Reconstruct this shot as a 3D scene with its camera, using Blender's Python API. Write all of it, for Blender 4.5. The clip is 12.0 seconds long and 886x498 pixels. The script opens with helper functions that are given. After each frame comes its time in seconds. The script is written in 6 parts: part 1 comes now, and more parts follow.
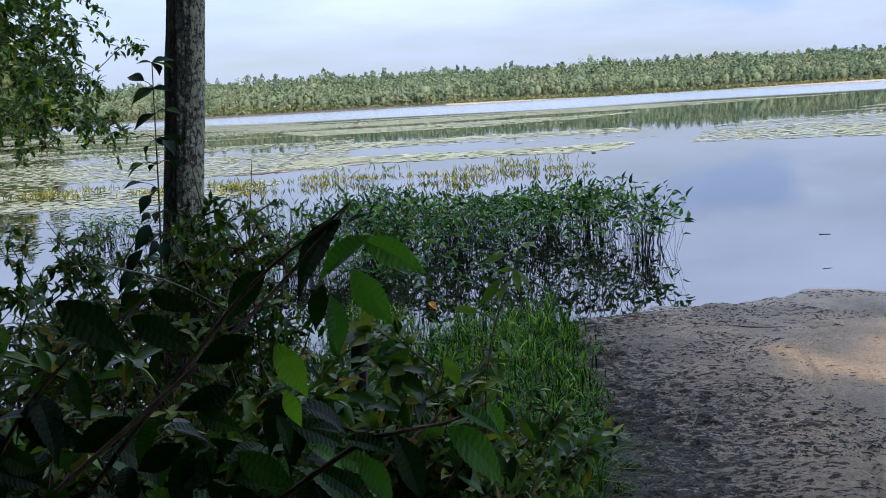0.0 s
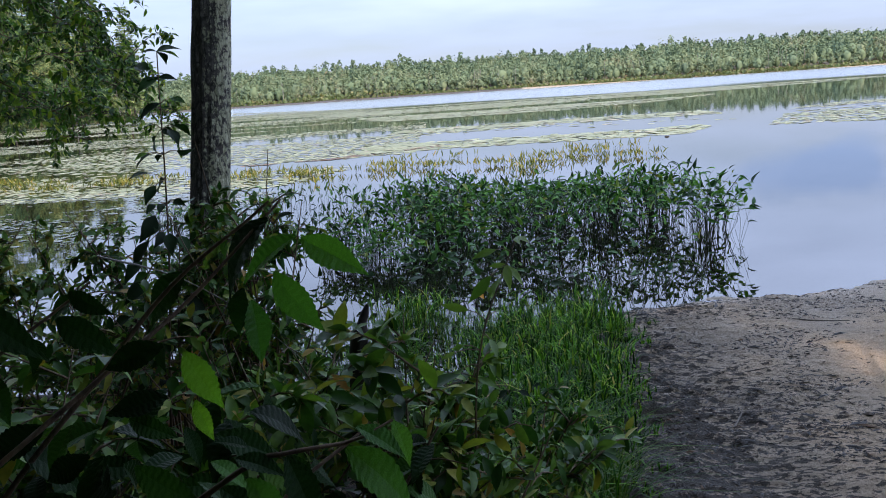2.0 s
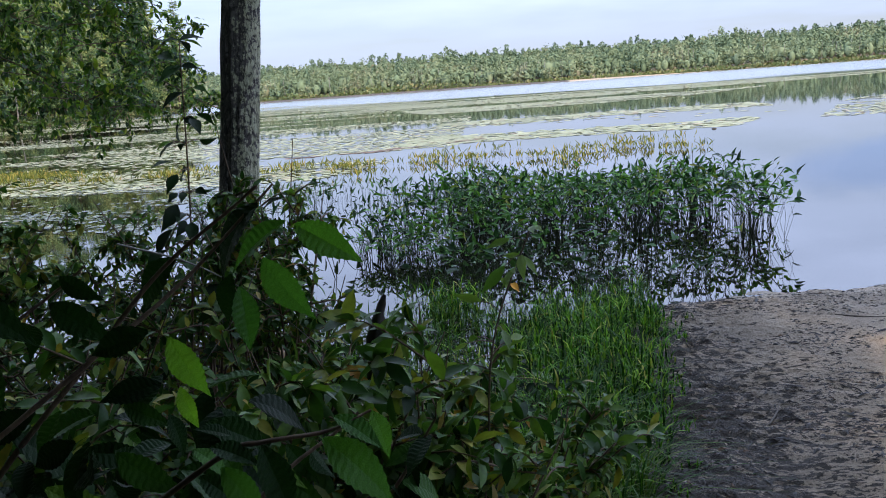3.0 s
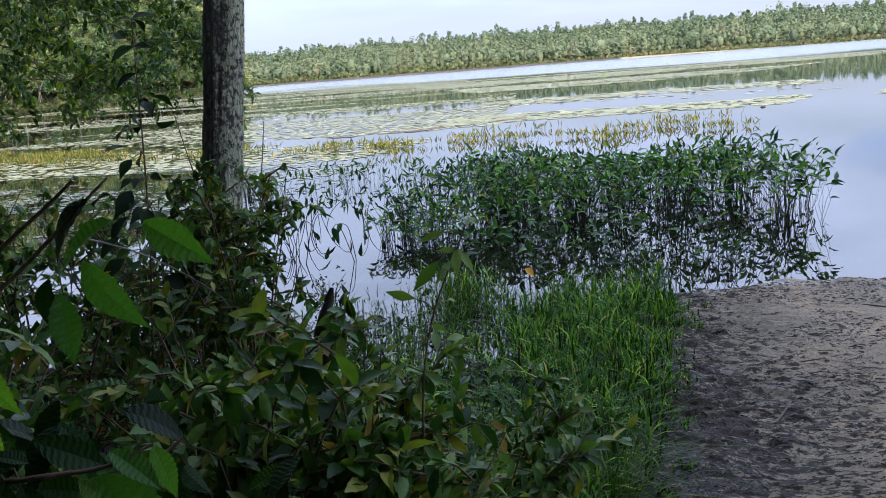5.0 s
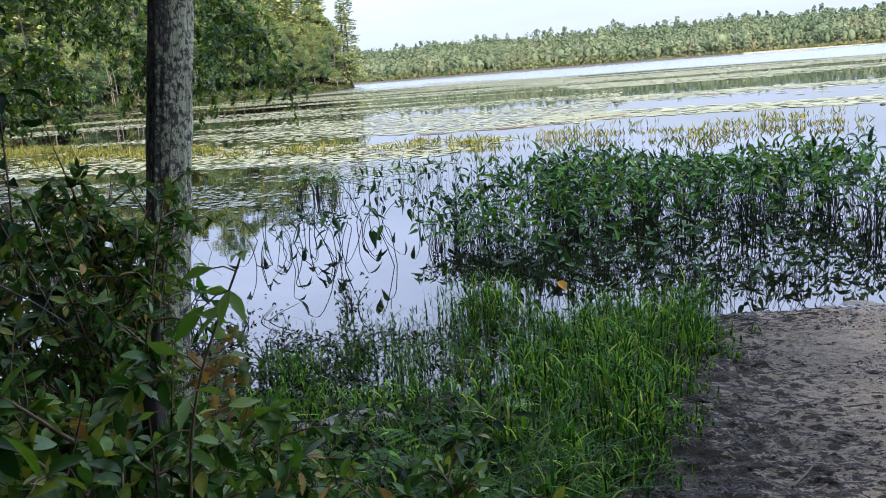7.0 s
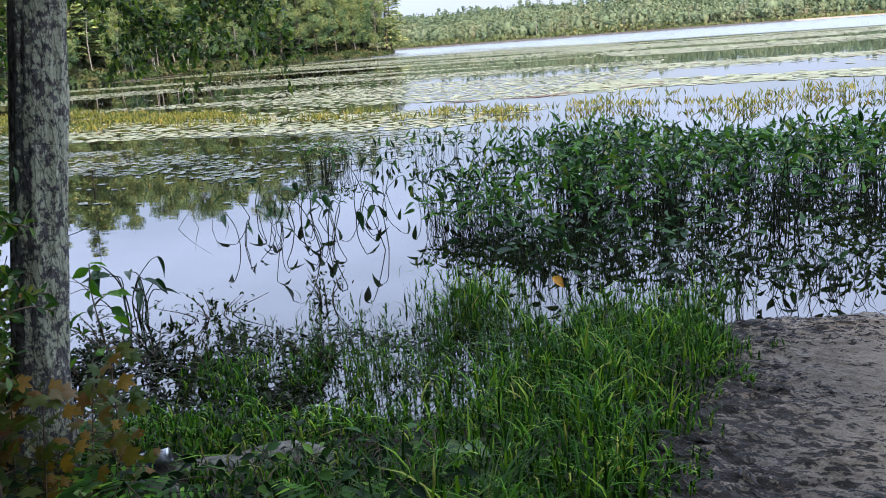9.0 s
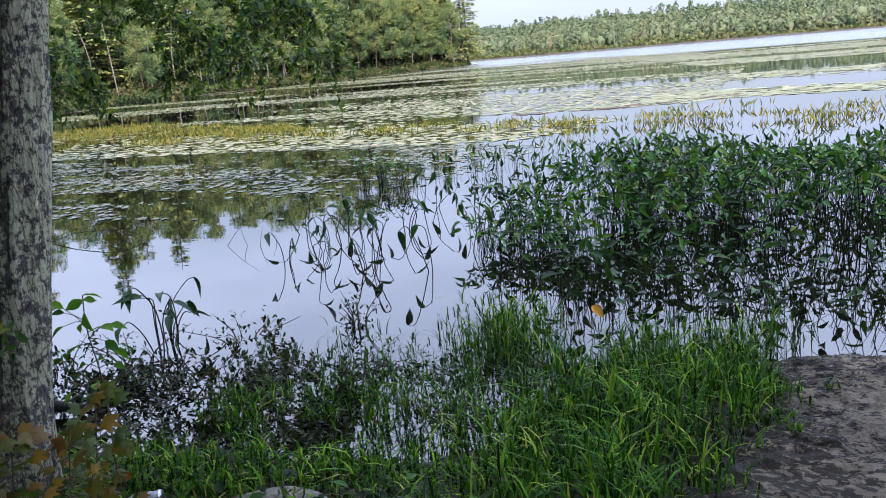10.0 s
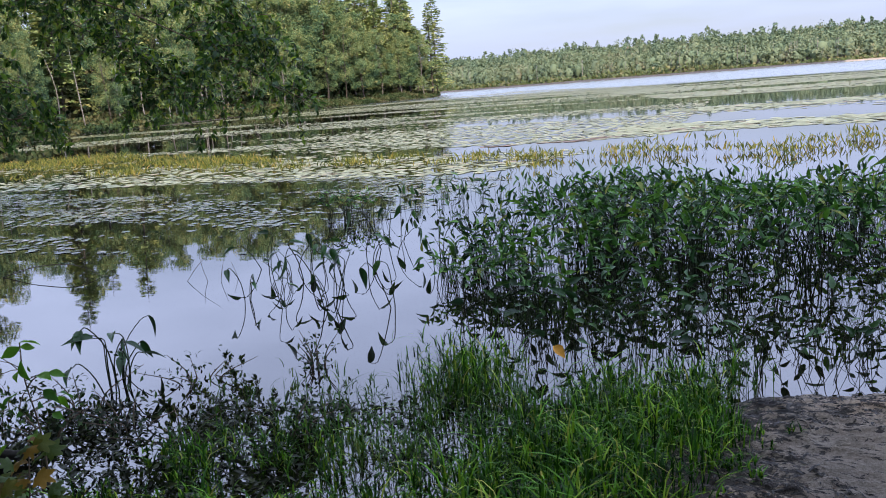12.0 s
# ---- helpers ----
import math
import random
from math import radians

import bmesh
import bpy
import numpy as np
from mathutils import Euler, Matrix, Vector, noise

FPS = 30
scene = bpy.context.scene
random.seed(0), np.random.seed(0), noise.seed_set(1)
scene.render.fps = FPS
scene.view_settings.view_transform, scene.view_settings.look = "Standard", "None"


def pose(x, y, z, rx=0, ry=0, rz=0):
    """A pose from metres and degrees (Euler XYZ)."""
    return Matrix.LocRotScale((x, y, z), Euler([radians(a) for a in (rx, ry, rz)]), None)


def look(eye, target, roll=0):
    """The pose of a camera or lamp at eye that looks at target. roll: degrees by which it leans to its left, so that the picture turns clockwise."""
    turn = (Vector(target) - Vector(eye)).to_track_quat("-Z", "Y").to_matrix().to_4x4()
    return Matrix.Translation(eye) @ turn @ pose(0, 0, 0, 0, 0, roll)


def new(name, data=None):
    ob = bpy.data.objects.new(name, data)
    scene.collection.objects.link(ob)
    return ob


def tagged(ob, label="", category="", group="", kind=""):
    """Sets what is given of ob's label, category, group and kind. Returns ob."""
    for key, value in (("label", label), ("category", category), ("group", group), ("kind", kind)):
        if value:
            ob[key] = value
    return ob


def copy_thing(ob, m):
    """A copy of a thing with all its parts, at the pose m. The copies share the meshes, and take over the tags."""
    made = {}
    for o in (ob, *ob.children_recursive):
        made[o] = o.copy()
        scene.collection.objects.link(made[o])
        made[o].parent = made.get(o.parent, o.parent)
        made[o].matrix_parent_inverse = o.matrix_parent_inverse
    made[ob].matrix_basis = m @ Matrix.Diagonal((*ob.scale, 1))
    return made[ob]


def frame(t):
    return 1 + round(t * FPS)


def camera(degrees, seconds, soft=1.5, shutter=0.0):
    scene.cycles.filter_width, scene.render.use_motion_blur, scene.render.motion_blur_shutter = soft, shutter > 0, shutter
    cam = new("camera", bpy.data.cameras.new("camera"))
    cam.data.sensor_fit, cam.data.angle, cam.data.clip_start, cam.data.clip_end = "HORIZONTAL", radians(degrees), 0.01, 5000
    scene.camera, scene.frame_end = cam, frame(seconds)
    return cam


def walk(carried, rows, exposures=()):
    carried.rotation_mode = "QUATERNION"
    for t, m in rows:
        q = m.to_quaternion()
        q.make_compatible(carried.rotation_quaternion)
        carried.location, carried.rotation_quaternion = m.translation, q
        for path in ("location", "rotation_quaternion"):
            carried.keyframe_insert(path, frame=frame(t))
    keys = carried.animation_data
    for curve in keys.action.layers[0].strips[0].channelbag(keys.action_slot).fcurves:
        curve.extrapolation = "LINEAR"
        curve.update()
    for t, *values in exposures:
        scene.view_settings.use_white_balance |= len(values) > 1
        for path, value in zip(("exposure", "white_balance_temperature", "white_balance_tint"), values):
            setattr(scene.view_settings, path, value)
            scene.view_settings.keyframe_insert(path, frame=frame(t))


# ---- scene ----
cam = camera(53.3, 12.0, soft=1.0)
METRES, EYE, TILT, LEAN, TURN = 2.9, 1.76, -9.5, 3.2, 0.0
ROWS = [
    (0.0, 0.0, 0.0, 0.0, 0.0, 0.0, -0.0),
    (0.5, -0.0027, 0.0008, -0.0006, -0.17, -0.13, 0.01),
    (1.0, 0.0014, 0.0068, -0.0021, -0.31, -0.62, -0.02),
    (1.5, 0.0333, 0.0249, 0.0011, 1.06, -0.93, 0.2),
    (2.0, 0.0756, 0.0418, 0.0084, 4.93, -0.99, -0.15),
    (2.5, 0.0921, 0.0531, 0.0054, 7.03, -1.28, -0.29),
    (4.5, 0.1485, 0.0882, 0.0107, 8.84, -1.71, -0.53),
    (5.0, 0.1855, 0.1285, 0.0158, 11.08, -2.84, -0.63),
    (5.5, 0.2547, 0.1582, 0.0211, 16.75, -3.09, -1.69),
    (6.0, 0.3034, 0.2079, 0.0255, 17.92, -3.27, -1.34),
    (6.5, 0.3242, 0.2806, 0.033, 17.78, -3.13, -1.33),
    (8.5, 0.398, 0.553, 0.0597, 21.37, -4.32, -2.45),
    (9.0, 0.3814, 0.6311, 0.0722, 20.97, -5.4, -2.19),
    (9.5, 0.3979, 0.6886, 0.0804, 21.89, -5.36, -1.93),
    (10.0, 0.4255, 0.7437, 0.097, 25.89, -4.9, -2.24),
    (10.5, 0.4317, 0.7546, 0.1097, 28.88, -3.36, -2.35),
    (11.0, 0.4274, 0.7655, 0.1112, 28.01, -3.32, -2.74),
    (11.5, 0.4264, 0.7734, 0.1132, 25.11, -2.97, -2.62),
    (12.0, 0.4312, 0.7778, 0.1134, 23.96, -2.89, -2.35),
]
walk(cam, [(t, pose(0, 0, EYE, TILT, LEAN, TURN) @ pose(METRES * x, METRES * y, METRES * z, 90 + pitch, roll, yaw)) for t, x, y, z, yaw, pitch, roll in ROWS],
     exposures=[(0.0, 0.73, 6350, 17), (1.5, 0.76, 6350, 17), (2.5, 0.88, 6400, 18), (4.5, 0.96, 6450, 18), (5.5, 1.1, 6600, 18), (6.7, 1.18, 6600, 17), (8.5, 1.15, 6600, 17), (10.5, 1.04, 6650, 20), (12.0, 0.82, 6500, 22)])

# ---- light ----
SUN_AZ, SUN_EL = 146.0, 38.0
world = bpy.data.worlds.new("sky")
scene.world = world
world.use_nodes = True


def sky_world():
    nt = world.node_tree
    nt.nodes.clear()
    N, L = nt.nodes.new, nt.links.new
    out, bg = N("ShaderNodeOutputWorld"), N("ShaderNodeBackground")
    sky = N("ShaderNodeTexSky")
    sky.sky_type, sky.sun_disc = "NISHITA", False
    sky.sun_elevation, sky.sun_rotation = radians(SUN_EL), radians(SUN_AZ)
    sky.air_density, sky.dust_density, sky.ozone_density = 1.0, 0.5, 2.0
    co = N("ShaderNodeTexCoord")
    sep = N("ShaderNodeSeparateXYZ")
    L(co.outputs["Generated"], sep.inputs[0])
    # cloud deck: direction divided by height, so clouds shrink to the horizon
    lift = N("ShaderNodeMath"); lift.operation = "ADD"; lift.inputs[1].default_value = 0.12
    absz = N("ShaderNodeMath"); absz.operation = "ABSOLUTE"
    L(sep.outputs["Z"], absz.inputs[0]); L(absz.outputs[0], lift.inputs[0])
    dx = N("ShaderNodeMath"); dx.operation = "DIVIDE"; L(sep.outputs["X"], dx.inputs[0]); L(lift.outputs[0], dx.inputs[1])
    dy = N("ShaderNodeMath"); dy.operation = "DIVIDE"; L(sep.outputs["Y"], dy.inputs[0]); L(lift.outputs[0], dy.inputs[1])
    com = N("ShaderNodeCombineXYZ"); L(dx.outputs[0], com.inputs[0]); L(dy.outputs[0], com.inputs[1])
    noi = N("ShaderNodeTexNoise"); noi.inputs["Scale"].default_value = 0.4; noi.inputs["Detail"].default_value = 5; noi.inputs["Roughness"].default_value = 0.55
    L(com.outputs[0], noi.inputs["Vector"])
    ramp = N("ShaderNodeValToRGB")
    ramp.color_ramp.elements[0].position, ramp.color_ramp.elements[1].position = 0.36, 0.62
    ramp.color_ramp.elements[0].color = (0.46, 0.46, 0.46, 1)
    ramp.color_ramp.elements[1].color = (0.97, 0.97, 0.97, 1)
    L(noi.outputs["Fac"], ramp.inputs[0])
    mul = N("ShaderNodeVectorMath"); mul.operation = "SCALE"; mul.inputs["Scale"].default_value = SKY_BLUE
    L(sky.outputs[0], mul.inputs[0])
    mix = N("ShaderNodeMix"); mix.data_type = "RGBA"
    L(ramp.outputs[0], mix.inputs["Factor"])
    L(mul.outputs[0], mix.inputs["A"])
    veil = N("ShaderNodeMapRange"); veil.inputs[1].default_value, veil.inputs[2].default_value = 0.03, 0.42
    veil.inputs[3].default_value, veil.inputs[4].default_value = 1.0, CLOUD_ALOFT
    L(absz.outputs[0], veil.inputs[0])
    cl = N("ShaderNodeVectorMath"); cl.operation = "SCALE"; cl.inputs[0].default_value = CLOUD[:3]
    L(veil.outputs[0], cl.inputs["Scale"]); L(cl.outputs[0], mix.inputs["B"])
    # one grey-blue cloud low over the lake, its edges torn by the noise
    nrm = N("ShaderNodeVectorMath"); nrm.operation = "NORMALIZE"; L(co.outputs["Generated"], nrm.inputs[0])
    wide = N("ShaderNodeVectorMath"); wide.operation = "MULTIPLY"; wide.inputs[1].default_value = (1, 1, 2.2); L(nrm.outputs[0], wide.inputs[0])
    far = N("ShaderNodeVectorMath"); far.operation = "DISTANCE"; far.inputs[1].default_value = (0.307, 0.946, CLOUD_HIGH * 2.2)
    L(wide.outputs[0], far.inputs[0])
    torn = N("ShaderNodeTexNoise"); torn.inputs["Scale"].default_value = 8; torn.inputs["Detail"].default_value = 5
    L(nrm.outputs[0], torn.inputs["Vector"])
    su = N("ShaderNodeMath"); su.operation = "MULTIPLY_ADD"; su.inputs[1].default_value = -0.16; L(torn.outputs["Fac"], su.inputs[0]); L(far.outputs["Value"], su.inputs[2])
    cm = N("ShaderNodeMapRange"); cm.inputs[1].default_value, cm.inputs[2].default_value, cm.inputs[3].default_value, cm.inputs[4].default_value = -0.03, 0.004, 0.6, 0.0
    L(su.outputs[0], cm.inputs[0])
    grey = N("ShaderNodeMix"); grey.data_type = "RGBA"; grey.inputs["B"].default_value = (0.23, 0.36, 0.6, 1)
    L(cm.outputs[0], grey.inputs["Factor"]); L(mix.outputs["Result"], grey.inputs["A"])
    L(grey.outputs["Result"], bg.inputs["Color"])
    bg.inputs["Strength"].default_value = 1.0
    L(bg.outputs[0], out.inputs[0])


SKY_BLUE, CLOUD, CLOUD_ALOFT, CLOUD_HIGH = 0.048, (0.345, 0.425, 0.565, 1), 3.5, 0.108
sky_world()
sun = new("sun", bpy.data.lights.new("sun", "SUN"))
sun.data.energy, sun.data.angle, sun.data.color = 3.7, radians(0.6), (1.0, 0.81, 0.56)
SUNWARD = Vector((math.sin(radians(SUN_AZ)) * math.cos(radians(SUN_EL)), math.cos(radians(SUN_AZ)) * math.cos(radians(SUN_EL)), math.sin(radians(SUN_EL))))
sun.matrix_world = look(SUNWARD * 60, (0, 0, 0))


# ---- materials ----
def material(name):
    m = bpy.data.materials.new(name)
    m.use_nodes = True
    nt = m.node_tree
    nt.nodes.clear()
    return m, nt, nt.nodes.new, nt.links.new


def ramp_node(N, stops):
    r = N("ShaderNodeValToRGB")
    el = r.color_ramp.elements
    while len(el) < len(stops):
        el.new(0.5)
    for e, (p, c) in zip(el, stops):
        e.position, e.color = p, (*c, 1)
    return r


def leaf_material(name, stops, rough=0.45, glow=0.3, island=True, vein=0.0, scale=60.0, gloss=0.28):
    """Foliage: each leaf takes its own tint, with blotches; light passes through in part."""
    m, nt, N, L = material(name)
    out = N("ShaderNodeOutputMaterial")
    if island:
        src = N("ShaderNodeNewGeometry").outputs["Random Per Island"]
    else:
        src = N("ShaderNodeObjectInfo").outputs["Random"]
    r = ramp_node(N, stops)
    L(src, r.inputs[0])
    co = N("ShaderNodeTexCoord")
    noi = N("ShaderNodeTexNoise"); noi.inputs["Scale"].default_value = scale; noi.inputs["Detail"].default_value = 4
    L(co.outputs["Object"], noi.inputs["Vector"])
    mr = N("ShaderNodeMapRange"); mr.inputs[1].default_value, mr.inputs[2].default_value = 0.25, 0.75
    mr.inputs[3].default_value, mr.inputs[4].default_value = 0.72, 1.25
    L(noi.outputs["Fac"], mr.inputs[0])
    mul = N("ShaderNodeVectorMath"); mul.operation = "SCALE"
    L(r.outputs[0], mul.inputs[0]); L(mr.outputs[0], mul.inputs["Scale"])
    b = N("ShaderNodeBsdfPrincipled")
    b.inputs["Roughness"].default_value = rough
    b.inputs["Specular IOR Level"].default_value = gloss
    L(mul.outputs[0], b.inputs["Base Color"])
    bump = N("ShaderNodeBump"); bump.inputs["Strength"].default_value = 0.25; bump.inputs["Distance"].default_value = 0.004
    L(noi.outputs["Fac"], bump.inputs["Height"]); L(bump.outputs[0], b.inputs["Normal"])
    t = N("ShaderNodeBsdfTranslucent")
    warm = N("ShaderNodeVectorMath"); warm.operation = "MULTIPLY"; warm.inputs[1].default_value = (1.25, 1.35, 0.5)
    L(mul.outputs[0], warm.inputs[0]); L(warm.outputs[0], t.inputs["Color"])
    mix = N("ShaderNodeMixShader"); mix.inputs[0].default_value = glow
    L(b.outputs[0], mix.inputs[1]); L(t.outputs[0], mix.inputs[2]); L(mix.outputs[0], out.inputs[0])
    return m


def rough_material(name, stops, scale=(8, 8, 8), rough=0.8, bump=0.5, distance=0.01, detail=8, gloss=0.5):
    """Bark, wood, stone: two layers of noise give colour and relief."""
    m, nt, N, L = material(name)
    out, b = N("ShaderNodeOutputMaterial"), N("ShaderNodeBsdfPrincipled")
    co, mp = N("ShaderNodeTexCoord"), N("ShaderNodeMapping")
    mp.inputs["Scale"].default_value = scale
    L(co.outputs["Object"], mp.inputs[0])
    noi = N("ShaderNodeTexNoise"); noi.inputs["Scale"].default_value = 1; noi.inputs["Detail"].default_value = detail; noi.inputs["Roughness"].default_value = 0.65
    L(mp.outputs[0], noi.inputs["Vector"])
    r = ramp_node(N, stops)
    L(noi.outputs["Fac"], r.inputs[0]); L(r.outputs[0], b.inputs["Base Color"])
    b.inputs["Roughness"].default_value, b.inputs["Specular IOR Level"].default_value = rough, gloss
    bp = N("ShaderNodeBump"); bp.inputs["Strength"].default_value = bump; bp.inputs["Distance"].default_value = distance
    L(noi.outputs["Fac"], bp.inputs["Height"]); L(bp.outputs[0], b.inputs["Normal"]); L(b.outputs[0], out.inputs[0])
    return m


def lichen_bark():
    """Grey-brown bark in fissured plates, with pale green-grey lichen in patches of crust; shade painted on its -x
    side.
    """
    m, nt, N, L = material("lichen_bark")
    out, b = N("ShaderNodeOutputMaterial"), N("ShaderNodeBsdfPrincipled")
    co, mp = N("ShaderNodeTexCoord"), N("ShaderNodeMapping")
    mp.inputs["Scale"].default_value = (60, 60, 17)
    L(co.outputs["Object"], mp.inputs[0])
    a = N("ShaderNodeTexNoise"); a.inputs["Scale"].default_value = 1; a.inputs["Detail"].default_value = 9; a.inputs["Roughness"].default_value = 0.72; a.inputs["Distortion"].default_value = 0.8
    L(mp.outputs[0], a.inputs["Vector"])
    r = ramp_node(N, [(0.38, (0.016, 0.014, 0.011)), (0.5, (0.04, 0.035, 0.03)), (0.66, (0.13, 0.12, 0.105))])
    L(a.outputs["Fac"], r.inputs[0])
    c = N("ShaderNodeTexNoise"); c.inputs["Scale"].default_value = 12; c.inputs["Detail"].default_value = 4
    L(co.outputs["Object"], c.inputs["Vector"])
    d = N("ShaderNodeTexNoise"); d.inputs["Scale"].default_value = 42; d.inputs["Detail"].default_value = 8; d.inputs["Roughness"].default_value = 0.7
    L(co.outputs["Object"], d.inputs["Vector"])
    both = N("ShaderNodeMath"); both.operation = "MULTIPLY_ADD"; both.inputs[1].default_value = 0.5
    L(c.outputs["Fac"], both.inputs[0]); L(d.outputs["Fac"], both.inputs[2])
    fis = N("ShaderNodeMath"); fis.operation = "MULTIPLY_ADD"; fis.inputs[1].default_value = 0.35
    L(a.outputs["Fac"], fis.inputs[0]); L(both.outputs[0], fis.inputs[2])
    cr = ramp_node(N, [(0.456, (0, 0, 0)), (0.468, (0.95, 0.95, 0.95))])
    half = N("ShaderNodeMath"); half.operation = "MULTIPLY"; half.inputs[1].default_value = 0.5
    L(fis.outputs[0], half.inputs[0])
    hz = N("ShaderNodeSeparateXYZ"); L(co.outputs["Object"], hz.inputs[0])
    foot = N("ShaderNodeMapRange"); foot.inputs[1].default_value, foot.inputs[2].default_value, foot.inputs[3].default_value, foot.inputs[4].default_value = 0.6, 1.2, -0.03, 0.0
    L(hz.outputs["Z"], foot.inputs[0])
    grown = N("ShaderNodeMath"); grown.operation = "ADD"; L(half.outputs[0], grown.inputs[0]); L(foot.outputs[0], grown.inputs[1])
    # crust kept to the +x side; the bare -x side also paints the trunk's shade
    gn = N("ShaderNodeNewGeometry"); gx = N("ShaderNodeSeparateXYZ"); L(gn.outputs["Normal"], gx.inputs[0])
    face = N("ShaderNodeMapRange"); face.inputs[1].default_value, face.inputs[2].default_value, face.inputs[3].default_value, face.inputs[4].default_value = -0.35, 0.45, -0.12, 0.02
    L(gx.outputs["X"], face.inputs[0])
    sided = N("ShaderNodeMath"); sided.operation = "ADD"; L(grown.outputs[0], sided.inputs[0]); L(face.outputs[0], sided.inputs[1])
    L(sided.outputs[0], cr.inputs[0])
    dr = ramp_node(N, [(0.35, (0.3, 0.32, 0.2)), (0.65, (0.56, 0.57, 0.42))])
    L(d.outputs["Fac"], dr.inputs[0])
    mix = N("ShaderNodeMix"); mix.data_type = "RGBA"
    # paler grey under the crust, faded out towards -x to paint the shaded side
    side_shade = N("ShaderNodeMapRange"); side_shade.inputs[1].default_value, side_shade.inputs[2].default_value, side_shade.inputs[3].default_value, side_shade.inputs[4].default_value = -0.6, 0.3, -0.2, 0.2
    L(gx.outputs["X"], side_shade.inputs[0])
    spread = N("ShaderNodeMath"); spread.operation = "ADD"; L(half.outputs[0], spread.inputs[0]); L(side_shade.outputs[0], spread.inputs[1])
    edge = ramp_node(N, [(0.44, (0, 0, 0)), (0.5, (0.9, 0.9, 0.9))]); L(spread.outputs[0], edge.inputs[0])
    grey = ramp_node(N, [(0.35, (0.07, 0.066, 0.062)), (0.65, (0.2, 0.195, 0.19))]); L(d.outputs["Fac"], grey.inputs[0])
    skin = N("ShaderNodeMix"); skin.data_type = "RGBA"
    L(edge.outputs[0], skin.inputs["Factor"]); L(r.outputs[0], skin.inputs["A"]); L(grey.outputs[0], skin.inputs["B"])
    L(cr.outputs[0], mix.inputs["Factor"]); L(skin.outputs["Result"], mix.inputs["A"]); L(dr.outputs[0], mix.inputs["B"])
    # fine cracks between the scales of crust
    vor = N("ShaderNodeTexVoronoi"); vor.feature = "DISTANCE_TO_EDGE"; vor.inputs["Scale"].default_value = 1.0
    vm = N("ShaderNodeMapping"); vm.inputs["Scale"].default_value = (36, 36, 9)
    bent = N("ShaderNodeVectorMath"); bent.operation = "MULTIPLY_ADD"; bent.inputs[1].default_value = (0.02, 0.02, 0.02)
    L(d.outputs["Color"], bent.inputs[0]); L(co.outputs["Object"], bent.inputs[2]); L(bent.outputs[0], vm.inputs[0]); L(vm.outputs[0], vor.inputs["Vector"])
    seam = N("ShaderNodeMapRange"); seam.inputs[1].default_value, seam.inputs[2].default_value, seam.inputs[3].default_value, seam.inputs[4].default_value = 0.01, 0.07, 0.3, 1.0
    L(vor.outputs["Distance"], seam.inputs[0])
    # fissures break through the crust
    crack = N("ShaderNodeMapRange"); crack.inputs[1].default_value, crack.inputs[2].default_value, crack.inputs[3].default_value, crack.inputs[4].default_value = 0.36, 0.46, 0.3, 1.0
    L(a.outputs["Fac"], crack.inputs[0])
    both2 = N("ShaderNodeMath"); both2.operation = "MULTIPLY"; L(crack.outputs[0], both2.inputs[0]); L(seam.outputs[0], both2.inputs[1])
    split = N("ShaderNodeVectorMath"); split.operation = "SCALE"
    L(mix.outputs["Result"], split.inputs[0]); L(both2.outputs[0], split.inputs["Scale"])
    L(split.outputs[0], b.inputs["Base Color"])
    b.inputs["Roughness"].default_value = 0.9
    bp = N("ShaderNodeBump"); bp.inputs["Strength"].default_value = 1.0; bp.inputs["Distance"].default_value = 0.02
    L(a.outputs["Fac"], bp.inputs["Height"]); L(bp.outputs[0], b.inputs["Normal"]); L(b.outputs[0], out.inputs[0])
    return m


